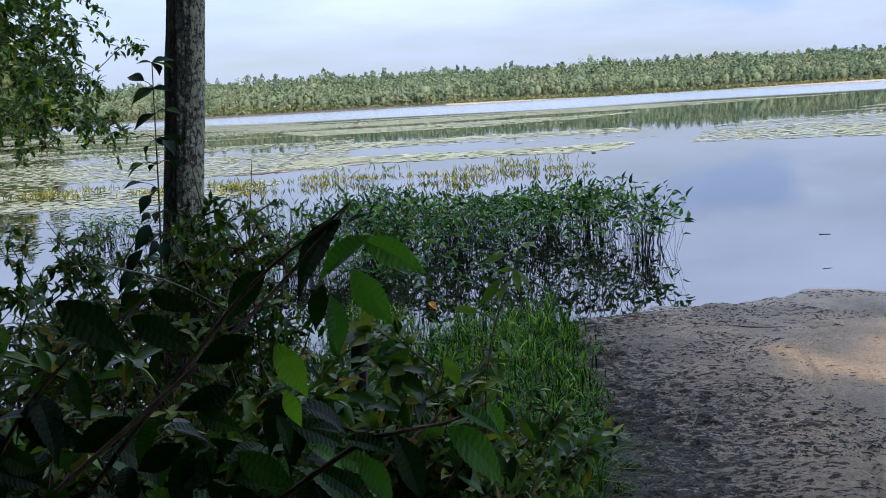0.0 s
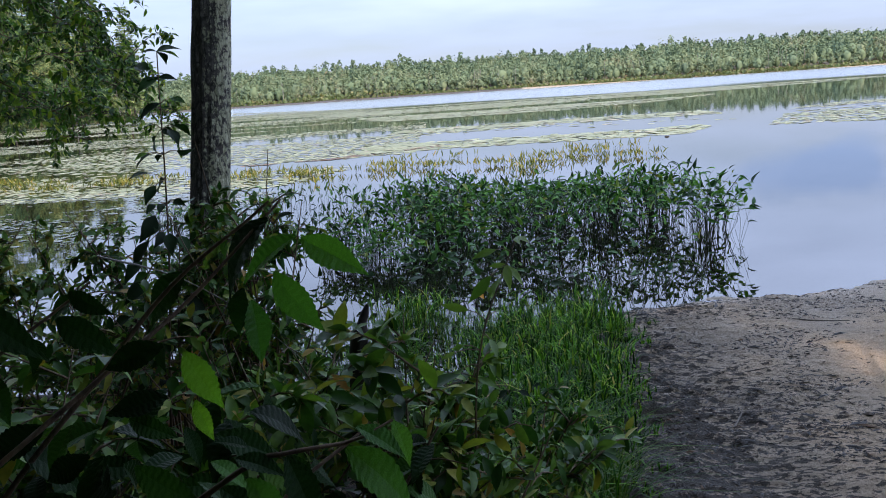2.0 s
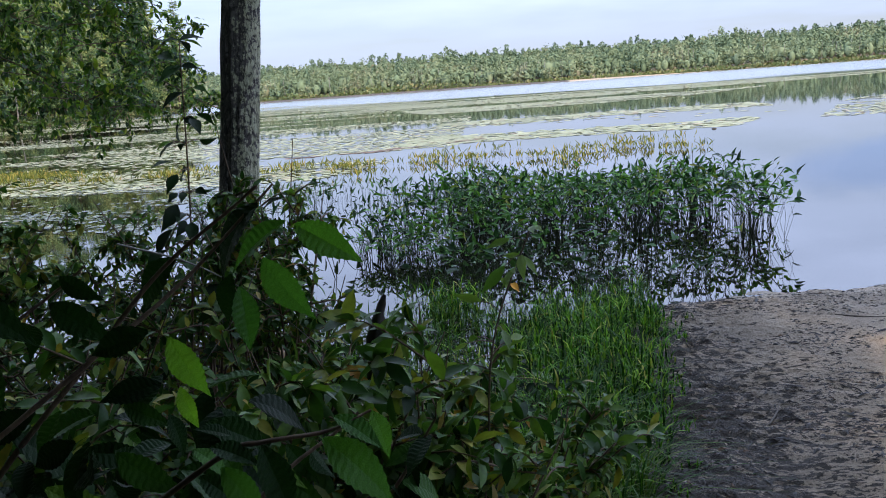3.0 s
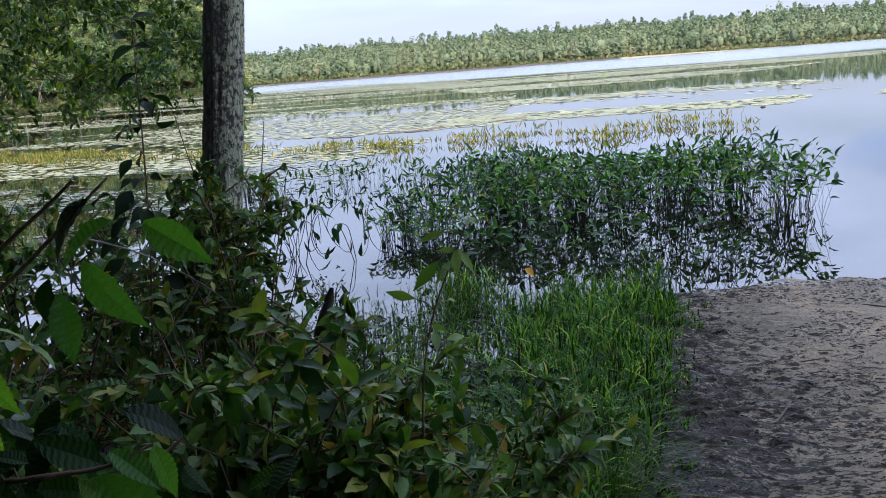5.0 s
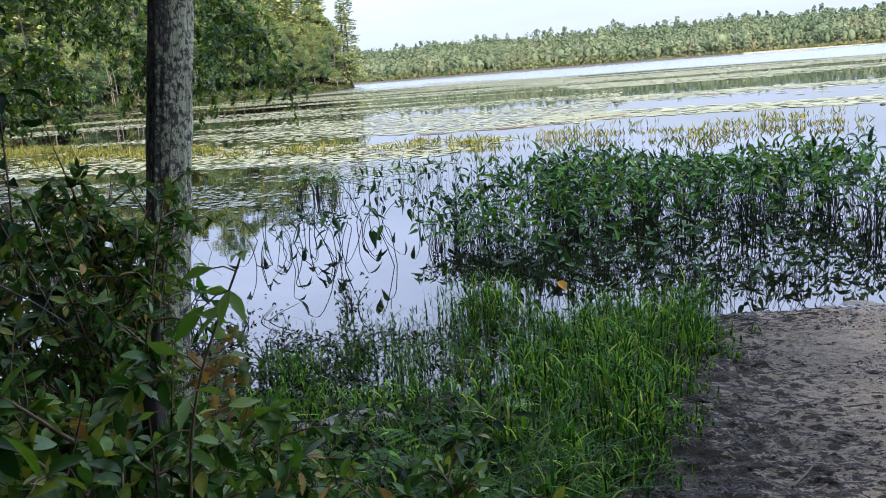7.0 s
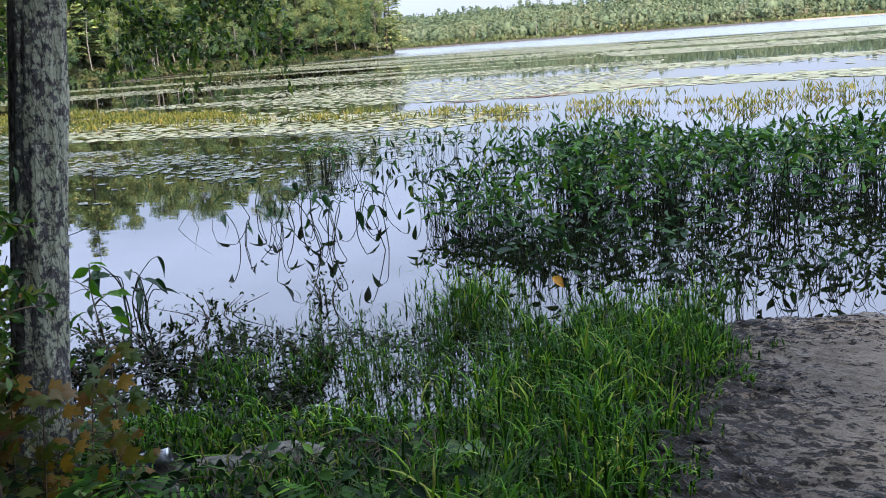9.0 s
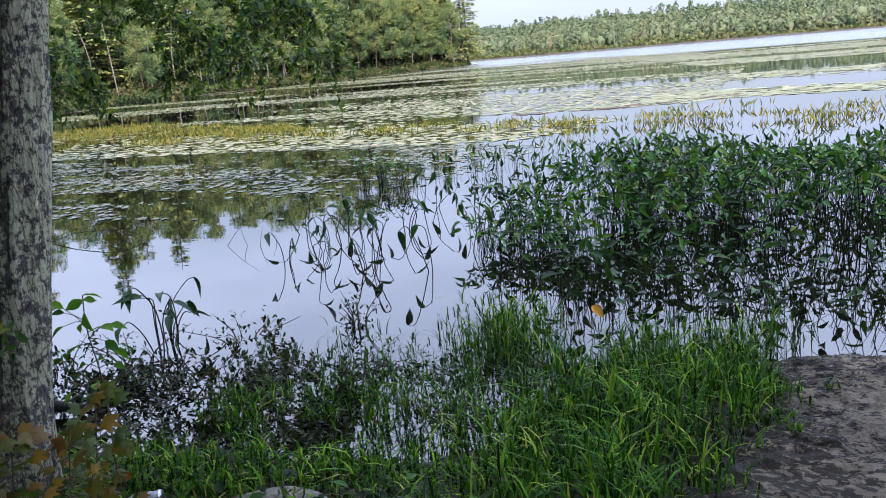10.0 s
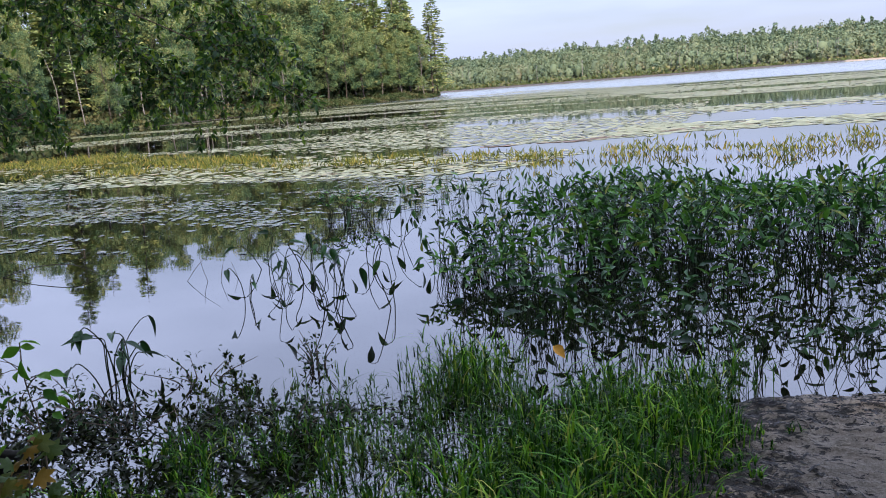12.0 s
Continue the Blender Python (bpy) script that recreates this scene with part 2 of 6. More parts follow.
def mud_material():
    """Sandy lake mud: grey-brown, strewn with black rotted plant bits, wetter and smoother low down."""
    m, nt, N, L = material("lake_mud")
    out, b = N("ShaderNodeOutputMaterial"), N("ShaderNodeBsdfPrincipled")
    co = N("ShaderNodeTexCoord")
    pos = N("ShaderNodeSeparateXYZ"); L(co.outputs["Object"], pos.inputs[0])
    big = N("ShaderNodeTexNoise"); big.inputs["Scale"].default_value = 1.3; big.inputs["Detail"].default_value = 5
    L(co.outputs["Object"], big.inputs["Vector"])
    fine = N("ShaderNodeTexNoise"); fine.inputs["Scale"].default_value = 60; fine.inputs["Detail"].default_value = 10; fine.inputs["Roughness"].default_value = 0.75
    L(co.outputs["Object"], fine.inputs["Vector"])
    base = ramp_node(N, [(0.3, (0.215, 0.18, 0.14)), (0.5, (0.325, 0.262, 0.193)), (0.7, (0.46, 0.335, 0.215))])
    L(big.outputs["Fac"], base.inputs[0])
    grain = N("ShaderNodeMapRange"); grain.inputs[1].default_value, grain.inputs[2].default_value, grain.inputs[3].default_value, grain.inputs[4].default_value = 0.3, 0.7, 0.6, 1.3
    L(fine.outputs["Fac"], grain.inputs[0])
    g = N("ShaderNodeVectorMath"); g.operation = "SCALE"
    L(base.outputs[0], g.inputs[0]); L(grain.outputs[0], g.inputs["Scale"])
    # black flecks, drawn out along the shore
    mp = N("ShaderNodeMapping"); mp.inputs["Scale"].default_value = (15, 32, 20); mp.inputs["Rotation"].default_value = (0, 0, 0.15)
    L(co.outputs["Object"], mp.inputs[0])
    fl = N("ShaderNodeTexNoise"); fl.inputs["Scale"].default_value = 1; fl.inputs["Detail"].default_value = 9; fl.inputs["Roughness"].default_value = 0.66; fl.inputs["Distortion"].default_value = 0.3
    L(mp.outputs[0], fl.inputs["Vector"])
    # litter is thickest beside the plants, thinner towards the water
    side = N("ShaderNodeMapRange"); side.inputs[1].default_value, side.inputs[2].default_value, side.inputs[3].default_value, side.inputs[4].default_value = 0.75, 1.9, 0.14, -0.085
    L(pos.outputs["X"], side.inputs[0])
    edge = N("ShaderNodeMapRange"); edge.inputs[1].default_value, edge.inputs[2].default_value, edge.inputs[3].default_value, edge.inputs[4].default_value = 4.9, 6.0, 0.01, -0.02
    L(pos.outputs["Y"], edge.inputs[0])
    bigw = N("ShaderNodeMath"); bigw.operation = "MULTIPLY_ADD"; bigw.inputs[1].default_value = 0.3; bigw.inputs[2].default_value = -0.15
    L(big.outputs["Fac"], bigw.inputs[0])
    s1 = N("ShaderNodeMath"); s1.operation = "ADD"; L(fl.outputs["Fac"], s1.inputs[0]); L(side.outputs[0], s1.inputs[1])
    s2 = N("ShaderNodeMath"); s2.operation = "ADD"; L(s1.outputs[0], s2.inputs[0]); L(edge.outputs[0], s2.inputs[1])
    s3 = N("ShaderNodeMath"); s3.operation = "ADD"; L(s2.outputs[0], s3.inputs[0]); L(bigw.outputs[0], s3.inputs[1])
    fr = ramp_node(N, [(0.545, (0, 0, 0)), (0.555, (1, 1, 1))])
    L(s3.outputs[0], fr.inputs[0])
    mix = N("ShaderNodeMix"); mix.data_type = "RGBA"
    k = N("ShaderNodeMath"); k.operation = "MULTIPLY"; k.inputs[1].default_value = 0.88
    L(fr.outputs[0], k.inputs[0]); L(k.outputs[0], mix.inputs["Factor"])
    L(g.outputs[0], mix.inputs["A"]); mix.inputs["B"].default_value = (0.014, 0.013, 0.013, 1)
    L(mix.outputs["Result"], b.inputs["Base Color"])
    wet = N("ShaderNodeMapRange"); wet.inputs[1].default_value, wet.inputs[2].default_value, wet.inputs[3].default_value, wet.inputs[4].default_value = 0.0, 0.05, 0.35, 0.9
    damp = N("ShaderNodeMapRange"); damp.inputs[1].default_value, damp.inputs[2].default_value, damp.inputs[3].default_value, damp.inputs[4].default_value = 0.6, 1.3, 0.75, 1.0
    L(pos.outputs["X"], damp.inputs[0])
    dw = N("ShaderNodeMath"); dw.operation = "MULTIPLY"; L(wet.outputs[0], dw.inputs[0]); L(damp.outputs[0], dw.inputs[1])
    L(pos.outputs["Z"], wet.inputs[0]); L(dw.outputs[0], b.inputs["Roughness"])
    b.inputs["Specular IOR Level"].default_value = 0.36
    add = N("ShaderNodeMath"); add.operation = "MULTIPLY_ADD"; add.inputs[1].default_value = 1.4
    L(fr.outputs[0], add.inputs[0]); L(fine.outputs["Fac"], add.inputs[2])
    bp = N("ShaderNodeBump"); bp.inputs["Strength"].default_value = 1.0; bp.inputs["Distance"].default_value = 0.032
    L(add.outputs[0], bp.inputs["Height"]); L(bp.outputs[0], b.inputs["Normal"]); L(b.outputs[0], out.inputs[0])
    return m


def water_material():
    """Still, tea-dark lake water that mirrors the sky; farther out the wind ruffles it."""
    m, nt, N, L = material("lake_water")
    out = N("ShaderNodeOutputMaterial")
    co = N("ShaderNodeTexCoord")
    pos = N("ShaderNodeSeparateXYZ"); L(co.outputs["Object"], pos.inputs[0])
    wind = N("ShaderNodeMapRange"); wind.inputs[1].default_value, wind.inputs[2].default_value, wind.inputs[3].default_value, wind.inputs[4].default_value = 108, 130, 0.0, 1.0
    wob = N("ShaderNodeTexNoise"); wob.inputs["Scale"].default_value = 0.012; wob.inputs["Detail"].default_value = 4
    L(co.outputs["Object"], wob.inputs["Vector"])
    off = N("ShaderNodeMath"); off.operation = "MULTIPLY_ADD"; off.inputs[1].default_value = 90
    L(wob.outputs["Fac"], off.inputs[0]); L(pos.outputs["Y"], off.inputs[2])
    sub = N("ShaderNodeMath"); sub.operation = "SUBTRACT"; sub.inputs[1].default_value = 45
    L(off.outputs[0], sub.inputs[0]); L(sub.outputs[0], wind.inputs[0])
    rg = N("ShaderNodeMapRange"); rg.inputs[3].default_value, rg.inputs[4].default_value = 0.015, 0.17
    L(wind.outputs[0], rg.inputs[0])
    mp = N("ShaderNodeMapping"); mp.inputs["Scale"].default_value = (1.4, 3.0, 1)
    L(co.outputs["Object"], mp.inputs[0])
    rip = N("ShaderNodeTexNoise"); rip.inputs["Scale"].default_value = 1.2; rip.inputs["Detail"].default_value = 3
    L(mp.outputs[0], rip.inputs["Vector"])
    bp = N("ShaderNodeBump"); bp.inputs["Strength"].default_value = 0.06; bp.inputs["Distance"].default_value = 0.01
    L(rip.outputs["Fac"], bp.inputs["Height"])
    gl = N("ShaderNodeBsdfGlossy"); L(rg.outputs[0], gl.inputs["Roughness"]); L(bp.outputs[0], gl.inputs["Normal"])
    gl.inputs["Color"].default_value = (0.93, 0.94, 0.97, 1)
    df = N("ShaderNodeBsdfDiffuse"); df.inputs["Color"].default_value = (0.006, 0.005, 0.003, 1)
    fr = N("ShaderNodeFresnel"); fr.inputs["IOR"].default_value = WATER_IOR
    L(bp.outputs[0], fr.inputs["Normal"])
    mix = N("ShaderNodeMixShader")
    L(fr.outputs[0], mix.inputs[0]); L(df.outputs[0], mix.inputs[1]); L(gl.outputs[0], mix.inputs[2]); L(mix.outputs[0], out.inputs[0])
    return m


WATER_IOR = 1.9
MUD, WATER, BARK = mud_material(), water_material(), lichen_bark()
DARK_BARK = rough_material("dark_bark", [(0.3, (0.03, 0.024, 0.02)), (0.6, (0.1, 0.085, 0.07))], (20, 20, 5))
PALE_BARK = rough_material("pale_bark", [(0.35, (0.08, 0.076, 0.068)), (0.6, (0.25, 0.24, 0.22))], (3, 3, 1.5))
STEM = rough_material("stem_bark", [(0.3, (0.05, 0.032, 0.02)), (0.65, (0.14, 0.095, 0.06))], (60, 60, 20))
GREEN_STEM = rough_material("green_stem", [(0.3, (0.008, 0.011, 0.006)), (0.65, (0.022, 0.034, 0.012))], (40, 40, 8), rough=0.6, gloss=0.15)
ROCK = rough_material("granite", [(0.3, (0.03, 0.032, 0.022)), (0.5, (0.12, 0.11, 0.088)), (0.7, (0.24, 0.215, 0.18))], (22, 22, 22), bump=0.9, distance=0.02)
DEAD = rough_material("dead_wood", [(0.3, (0.03, 0.025, 0.02)), (0.65, (0.12, 0.1, 0.08))], (25, 25, 25))
DARK_WOOD = rough_material("dark_wood", [(0.3, (0.008, 0.007, 0.006)), (0.65, (0.03, 0.025, 0.02))], (25, 25, 25))
WEED_LEAF = leaf_material("pickerelweed_leaf", [(0.0, (0.006, 0.026, 0.009)), (0.5, (0.03, 0.1, 0.022)), (0.88, (0.1, 0.24, 0.04)), (1.0, (0.19, 0.19, 0.04))], 0.4, 0.2, gloss=0.2)
WEED_LEAF_ONE = leaf_material("pickerelweed_leaf_single", [(0.0, (0.01, 0.035, 0.013)), (0.6, (0.024, 0.075, 0.022)), (0.95, (0.06, 0.14, 0.04))], 0.3, 0.14, island=False)
WEED_LEAF_UP = leaf_material("pickerelweed_leaf_upright", [(0.0, (0.006, 0.026, 0.009)), (0.5, (0.03, 0.1, 0.022)), (0.88, (0.1, 0.24, 0.04)), (1.0, (0.19, 0.19, 0.04))], 0.4, 0.2, island=False, gloss=0.2)
# darkened pickerelweed leaf: silhouettes against bright water put into the colour
WEED_LEAF_DARK = leaf_material("dark_pickerelweed_leaf", [(0.0, (0.008, 0.028, 0.011)), (0.6, (0.02, 0.062, 0.019)), (0.95, (0.055, 0.13, 0.036))], 0.35, 0.14, gloss=0.22)
SUN_WEED = leaf_material("yellowing_weed", [(0.0, (0.03, 0.055, 0.012)), (0.4, (0.1, 0.13, 0.025)), (0.8, (0.21, 0.21, 0.045)), (1.0, (0.28, 0.2, 0.06))], 0.5, 0.2)
GRASS = leaf_material("grass_blade", [(0.0, (0.004, 0.014, 0.002)), (0.45, (0.018, 0.075, 0.008)), (0.78, (0.085, 0.24, 0.018)), (0.95, (0.22, 0.37, 0.032)), (1.0, (0.34, 0.3, 0.08))], 0.6, 0.22, scale=4, gloss=0.1)
SEDGE = leaf_material("sedge_blade", [(0.0, (0.018, 0.055, 0.01)), (0.7, (0.042, 0.12, 0.018)), (1.0, (0.12, 0.16, 0.035))], 0.55, 0.3, scale=25, gloss=0.15)
SHRUB = leaf_material("shrub_leaf", [(0.0, (0.01, 0.037, 0.01)), (0.4, (0.04, 0.11, 0.022)), (0.8, (0.11, 0.2, 0.034)), (0.95, (0.24, 0.23, 0.045)), (1.0, (0.28, 0.14, 0.04))], 0.42, 0.3, gloss=0.28)
# near-black broad leaf: the bank's shade is put into its colour
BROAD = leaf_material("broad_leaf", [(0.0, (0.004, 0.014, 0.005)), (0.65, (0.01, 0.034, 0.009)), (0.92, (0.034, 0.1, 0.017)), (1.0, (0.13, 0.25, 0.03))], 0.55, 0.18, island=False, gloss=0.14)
MAPLE = leaf_material("turning_maple_leaf", [(0.0, (0.04, 0.08, 0.015)), (0.4, (0.1, 0.12, 0.025)), (0.65, (0.15, 0.085, 0.025)), (0.85, (0.28, 0.16, 0.025)), (1.0, (0.13, 0.05, 0.02))], 0.5, 0.4, island=False)
# darker than the shrub leaf: the herbs' near-black silhouettes painted in
MARSH = leaf_material("marsh_herb_leaf", [(0.0, (0.008, 0.018, 0.008)), (0.7, (0.02, 0.045, 0.014)), (1.0, (0.06, 0.12, 0.03))], 0.55, 0.15, gloss=0.12)
# brighter copy of the broad leaf, with the light on it painted in
BROAD_LIT = leaf_material("lit_broad_leaf", [(0.0, (0.028, 0.095, 0.022)), (0.5, (0.06, 0.18, 0.028)), (1.0, (0.15, 0.33, 0.036))], 0.42, 0.4, island=False, gloss=0.2)
# second bough leaf with deeper darks: these boughs' shade put into the colour
BOUGH_DEEP = leaf_material("deep_toned_bough_leaf", [(0.0, (0.01, 0.032, 0.011)), (0.5, (0.042, 0.1, 0.026)), (0.82, (0.13, 0.215, 0.045)), (1.0, (0.28, 0.33, 0.07))], 0.42, 0.42)
BOUGH = leaf_material("bough_leaf", [(0.0, (0.016, 0.045, 0.012)), (0.5, (0.045, 0.108, 0.021)), (0.82, (0.12, 0.205, 0.032)), (1.0, (0.26, 0.3, 0.05))], 0.42, 0.45)
CROWN = leaf_material("crown_leaf", [(0.0, (0.03, 0.075, 0.02)), (0.5, (0.06, 0.125, 0.03)), (0.85, (0.12, 0.17, 0.04)), (1.0, (0.2, 0.17, 0.06))], 0.6, 0.25, scale=0.6)
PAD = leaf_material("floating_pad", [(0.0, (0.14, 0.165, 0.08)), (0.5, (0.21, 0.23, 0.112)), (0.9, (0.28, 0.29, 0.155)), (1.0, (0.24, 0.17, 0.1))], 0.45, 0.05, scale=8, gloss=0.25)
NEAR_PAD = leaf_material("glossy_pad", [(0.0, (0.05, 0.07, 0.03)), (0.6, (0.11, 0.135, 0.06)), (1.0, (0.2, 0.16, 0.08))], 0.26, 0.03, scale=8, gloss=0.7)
RED_PAD = leaf_material("reddish_pad", [(0.0, (0.06, 0.04, 0.025)), (1.0, (0.17, 0.1, 0.06))], 0.6, 0.05, scale=8)
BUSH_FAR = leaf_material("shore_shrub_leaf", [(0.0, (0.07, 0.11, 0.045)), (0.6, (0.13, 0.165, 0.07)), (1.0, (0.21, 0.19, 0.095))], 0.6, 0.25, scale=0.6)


def wood_material(name, stops, spread=0.1):
    """Foliage far off: colour goes from tree to tree, with a little from leaf to leaf."""
    m, nt, N, L = material(name)
    out, b = N("ShaderNodeOutputMaterial"), N("ShaderNodeBsdfPrincipled")
    co = N("ShaderNodeTexCoord")
    mp = N("ShaderNodeMapping"); mp.inputs["Scale"].default_value = (1, 0.6, 0.35); L(co.outputs["Object"], mp.inputs[0])
    noi = N("ShaderNodeTexNoise"); noi.inputs["Scale"].default_value = spread; noi.inputs["Detail"].default_value = 3
    L(mp.outputs[0], noi.inputs["Vector"])
    isl = N("ShaderNodeNewGeometry")
    ma = N("ShaderNodeMath"); ma.operation = "MULTIPLY_ADD"; ma.inputs[1].default_value = 0.22
    L(isl.outputs["Random Per Island"], ma.inputs[0]); L(noi.outputs["Fac"], ma.inputs[2])
    r = ramp_node(N, stops)
    L(ma.outputs[0], r.inputs[0]); L(r.outputs[0], b.inputs["Base Color"])
    b.inputs["Roughness"].default_value = 0.8; b.inputs["Specular IOR Level"].default_value = 0.15
    L(b.outputs[0], out.inputs[0])
    return m


# far foliage kept pale and bluish: haze over the lake put into the colour
HAZED_FAR_LEAF = wood_material("hazed_far_broadleaf", [(0.4, (0.1, 0.148, 0.086)), (0.6, (0.122, 0.168, 0.096)), (0.75, (0.15, 0.186, 0.106)), (0.9, (0.19, 0.17, 0.115))], 0.09)
HAZED_FAR_PINE = wood_material("hazed_far_pine", [(0.4, (0.08, 0.13, 0.084)), (0.6, (0.1, 0.15, 0.092)), (0.8, (0.12, 0.168, 0.098))])
# blue raised in the shore leaves to stand for haze across the cove
SHORE_LEAF = wood_material("shore_broadleaf", [(0.38, (0.018, 0.05, 0.03)), (0.52, (0.06, 0.125, 0.06)), (0.66, (0.17, 0.23, 0.085)), (0.82, (0.29, 0.265, 0.11))], 0.16)
# pines raised to golden green: sunlight on the point painted into the needles
SHORE_PINE = wood_material("shore_pine", [(0.35, (0.08, 0.15, 0.068)), (0.55, (0.18, 0.265, 0.1)), (0.75, (0.34, 0.35, 0.13))], 0.14)
# brush darkened: the shade inside the wood put into its colour
SHORE_BRUSH = wood_material("shore_brush", [(0.35, (0.018, 0.038, 0.016)), (0.55, (0.038, 0.068, 0.024)), (0.75, (0.09, 0.09, 0.042))], 0.3)


# ---- mesh helpers ----
rng = np.random.default_rng(7)


def mesh_of(name, verts, faces, mat, smooth=False):
    """A mesh from arrays: verts (n, 3), faces (k, 3) or (k, 4)."""
    verts, faces = np.asarray(verts, np.float32), np.asarray(faces, np.int32)
    me = bpy.data.meshes.new(name)
    k, c = faces.shape
    me.vertices.add(len(verts)); me.loops.add(k * c); me.polygons.add(k)
    me.vertices.foreach_set("co", verts.ravel())
    me.loops.foreach_set("vertex_index", faces.ravel())
    me.polygons.foreach_set("loop_start", np.arange(k, dtype=np.int32) * c)
    me.polygons.foreach_set("use_smooth", np.full(k, smooth))
    me.update(calc_edges=True)
    me.materials.append(mat)
    return me


def part(name, me, parent=None, label="", at=None):
    ob = new(name, me)
    if parent is not None:
        ob.parent = parent
    if at is not None:
        ob.matrix_basis = at
    if label:
        ob["label"] = label
    return ob


def join(pieces):
    """Several (verts, faces) in one."""
    vs, fs, n = [], [], 0
    for v, f in pieces:
        vs.append(v); fs.append(np.asarray(f) + n); n += len(v)
    return np.concatenate(vs), np.concatenate(fs)


def frames_of(d, up):
    """Rotations whose y goes along d and whose z leans to up, for many at once."""
    d = d / np.linalg.norm(d, axis=1, keepdims=True)
    x = np.cross(d, up); x /= np.linalg.norm(x, axis=1, keepdims=True) + 1e-9
    z = np.cross(x, d)
    return np.stack([x, d, z], axis=2)


def strew(tv, tf, R, S, T):
    """Copies of a template, turned by R, sized by S (n,) or (n, 3), set at T."""
    S = np.asarray(S)
    S = S[:, None, None] if S.ndim == 1 else S[:, None, :]
    v = np.einsum("nij,nmj->nmi", R, tv[None] * S) + T[:, None, :]
    f = tf[None] + (np.arange(len(T)) * len(tv))[:, None, None]
    return v.reshape(-1, 3), f.reshape(-1, tf.shape[1])


def blade(n, widths, fold=0.2, droop=0.3, pleat=0.0, cross=2):
    """A leaf of length 1 along y, half widths given along it, folded at the midrib and drooping; cross faces to a row."""
    ys = np.linspace(0, 1, n + 1)
    ws = np.interp(ys, np.linspace(0, 1, len(widths)), widths)
    if n > 12:
        ws = ws * (1 + 0.05 * (-1.0) ** np.arange(n + 1))
    us = np.linspace(-1, 1, cross + 1)
    v = []
    for i, (y, w) in enumerate(zip(ys, ws)):
        for u in us:
            yy = y + 0.12 * w * abs(u)
            z = fold * abs(u) * w - droop * y * y + pleat * math.sin((y - 0.22 * abs(u)) * 2 * math.pi * 11) * abs(u) ** 0.5
            v.append((u * w, yy, z))
    c = cross + 1
    f = [(i * c + j, i * c + j + 1, (i + 1) * c + j + 1, (i + 1) * c + j) for i in range(n) for j in range(cross)]
    return np.array(v), np.array(f)


def tube(points, radii, sides=6, wobble=0.0, seed=0):
    """A tapered tube along points."""
    p = np.asarray(points, float)
    n = len(p)
    r = np.broadcast_to(radii, n) if np.ndim(radii) == 0 else np.interp(np.linspace(0, 1, n), np.linspace(0, 1, len(radii)), radii)
    t = np.gradient(p, axis=0)
    R = frames_of(t, np.tile([0.31, 0.93, 0.17], (n, 1)))
    a = np.arange(sides) * 2 * math.pi / sides
    ring = np.stack([np.cos(a), np.zeros(sides), np.sin(a)], 1)
    rr = r[:, None] * (1 + wobble * np.random.default_rng(seed).normal(size=(n, sides)))
    v = p[:, None, :] + np.einsum("nij,mj->nmi", R, ring) * rr[:, :, None]
    i, j = np.meshgrid(np.arange(n - 1), np.arange(sides), indexing="ij")
    a0, a1 = i * sides + j, i * sides + (j + 1) % sides
    f = np.stack([a0, a1, a1 + sides, a0 + sides], 2).reshape(-1, 4)
    return v.reshape(-1, 3), f


def curve_through(pts, n):
    """n points on a smooth line through pts."""
    p = np.asarray(pts, float)
    k = np.linspace(0, len(p) - 1, n)
    q = np.vstack([2 * p[0] - p[1], p, 2 * p[-1] - p[-2]])
    i = np.minimum(k.astype(int), len(p) - 2)
    u = (k - i)[:, None]
    a, b, c, d = q[i], q[i + 1], q[i + 2], q[i + 3]
    return 0.5 * (2 * b + (c - a) * u + (2 * a - 5 * b + 4 * c - d) * u ** 2 + (3 * b - a - 3 * c + d) * u ** 3)


def unit(n, g=rng):
    d = g.normal(size=(n, 3))
    return d / np.linalg.norm(d, axis=1, keepdims=True)


def inside(poly, x, y):
    """Which of the points lie in a polygon."""
    p = np.asarray(poly, float)
    r = np.zeros(len(x), bool)
    for (x0, y0), (x1, y1) in zip(p, np.roll(p, -1, 0)):
        hit = ((y0 > y) != (y1 > y)) & (x < (x1 - x0) * (y - y0) / (y1 - y0 + 1e-12) + x0)
        r ^= hit
    return r


def scatter(poly, n, g=rng):
    p = np.asarray(poly, float)
    lo, hi = p.min(0), p.max(0)
    got = np.zeros((0, 2))
    while len(got) < n:
        q = lo + g.random((n * 2, 2)) * (hi - lo)
        got = np.vstack([got, q[inside(poly, q[:, 0], q[:, 1])]])
    return got[:n]


def value_noise(x, y, s, seed=0):
    """Smooth noise in 0..1 over the plan, cell size s."""
    g = np.random.default_rng(seed).random((256, 256))
    u, v = x / s + 1000.3, y / s + 1000.7
    i, j = np.floor(u).astype(int), np.floor(v).astype(int)
    a, b = u - i, v - j
    a, b = a * a * (3 - 2 * a), b * b * (3 - 2 * b)
    h = lambda p, q: g[p % 256, q % 256]
    return (h(i, j) * (1 - a) + h(i + 1, j) * a) * (1 - b) + (h(i, j + 1) * (1 - a) + h(i + 1, j + 1) * a) * b


def fbm(x, y, s, seed=0, octaves=4):
    t = np.zeros(np.shape(x)); w = 1.0; tot = 0
    for o in range(octaves):
        t = t + w * value_noise(x, y, s / 2 ** o, seed + o); tot += w; w *= 0.5
    return t / tot


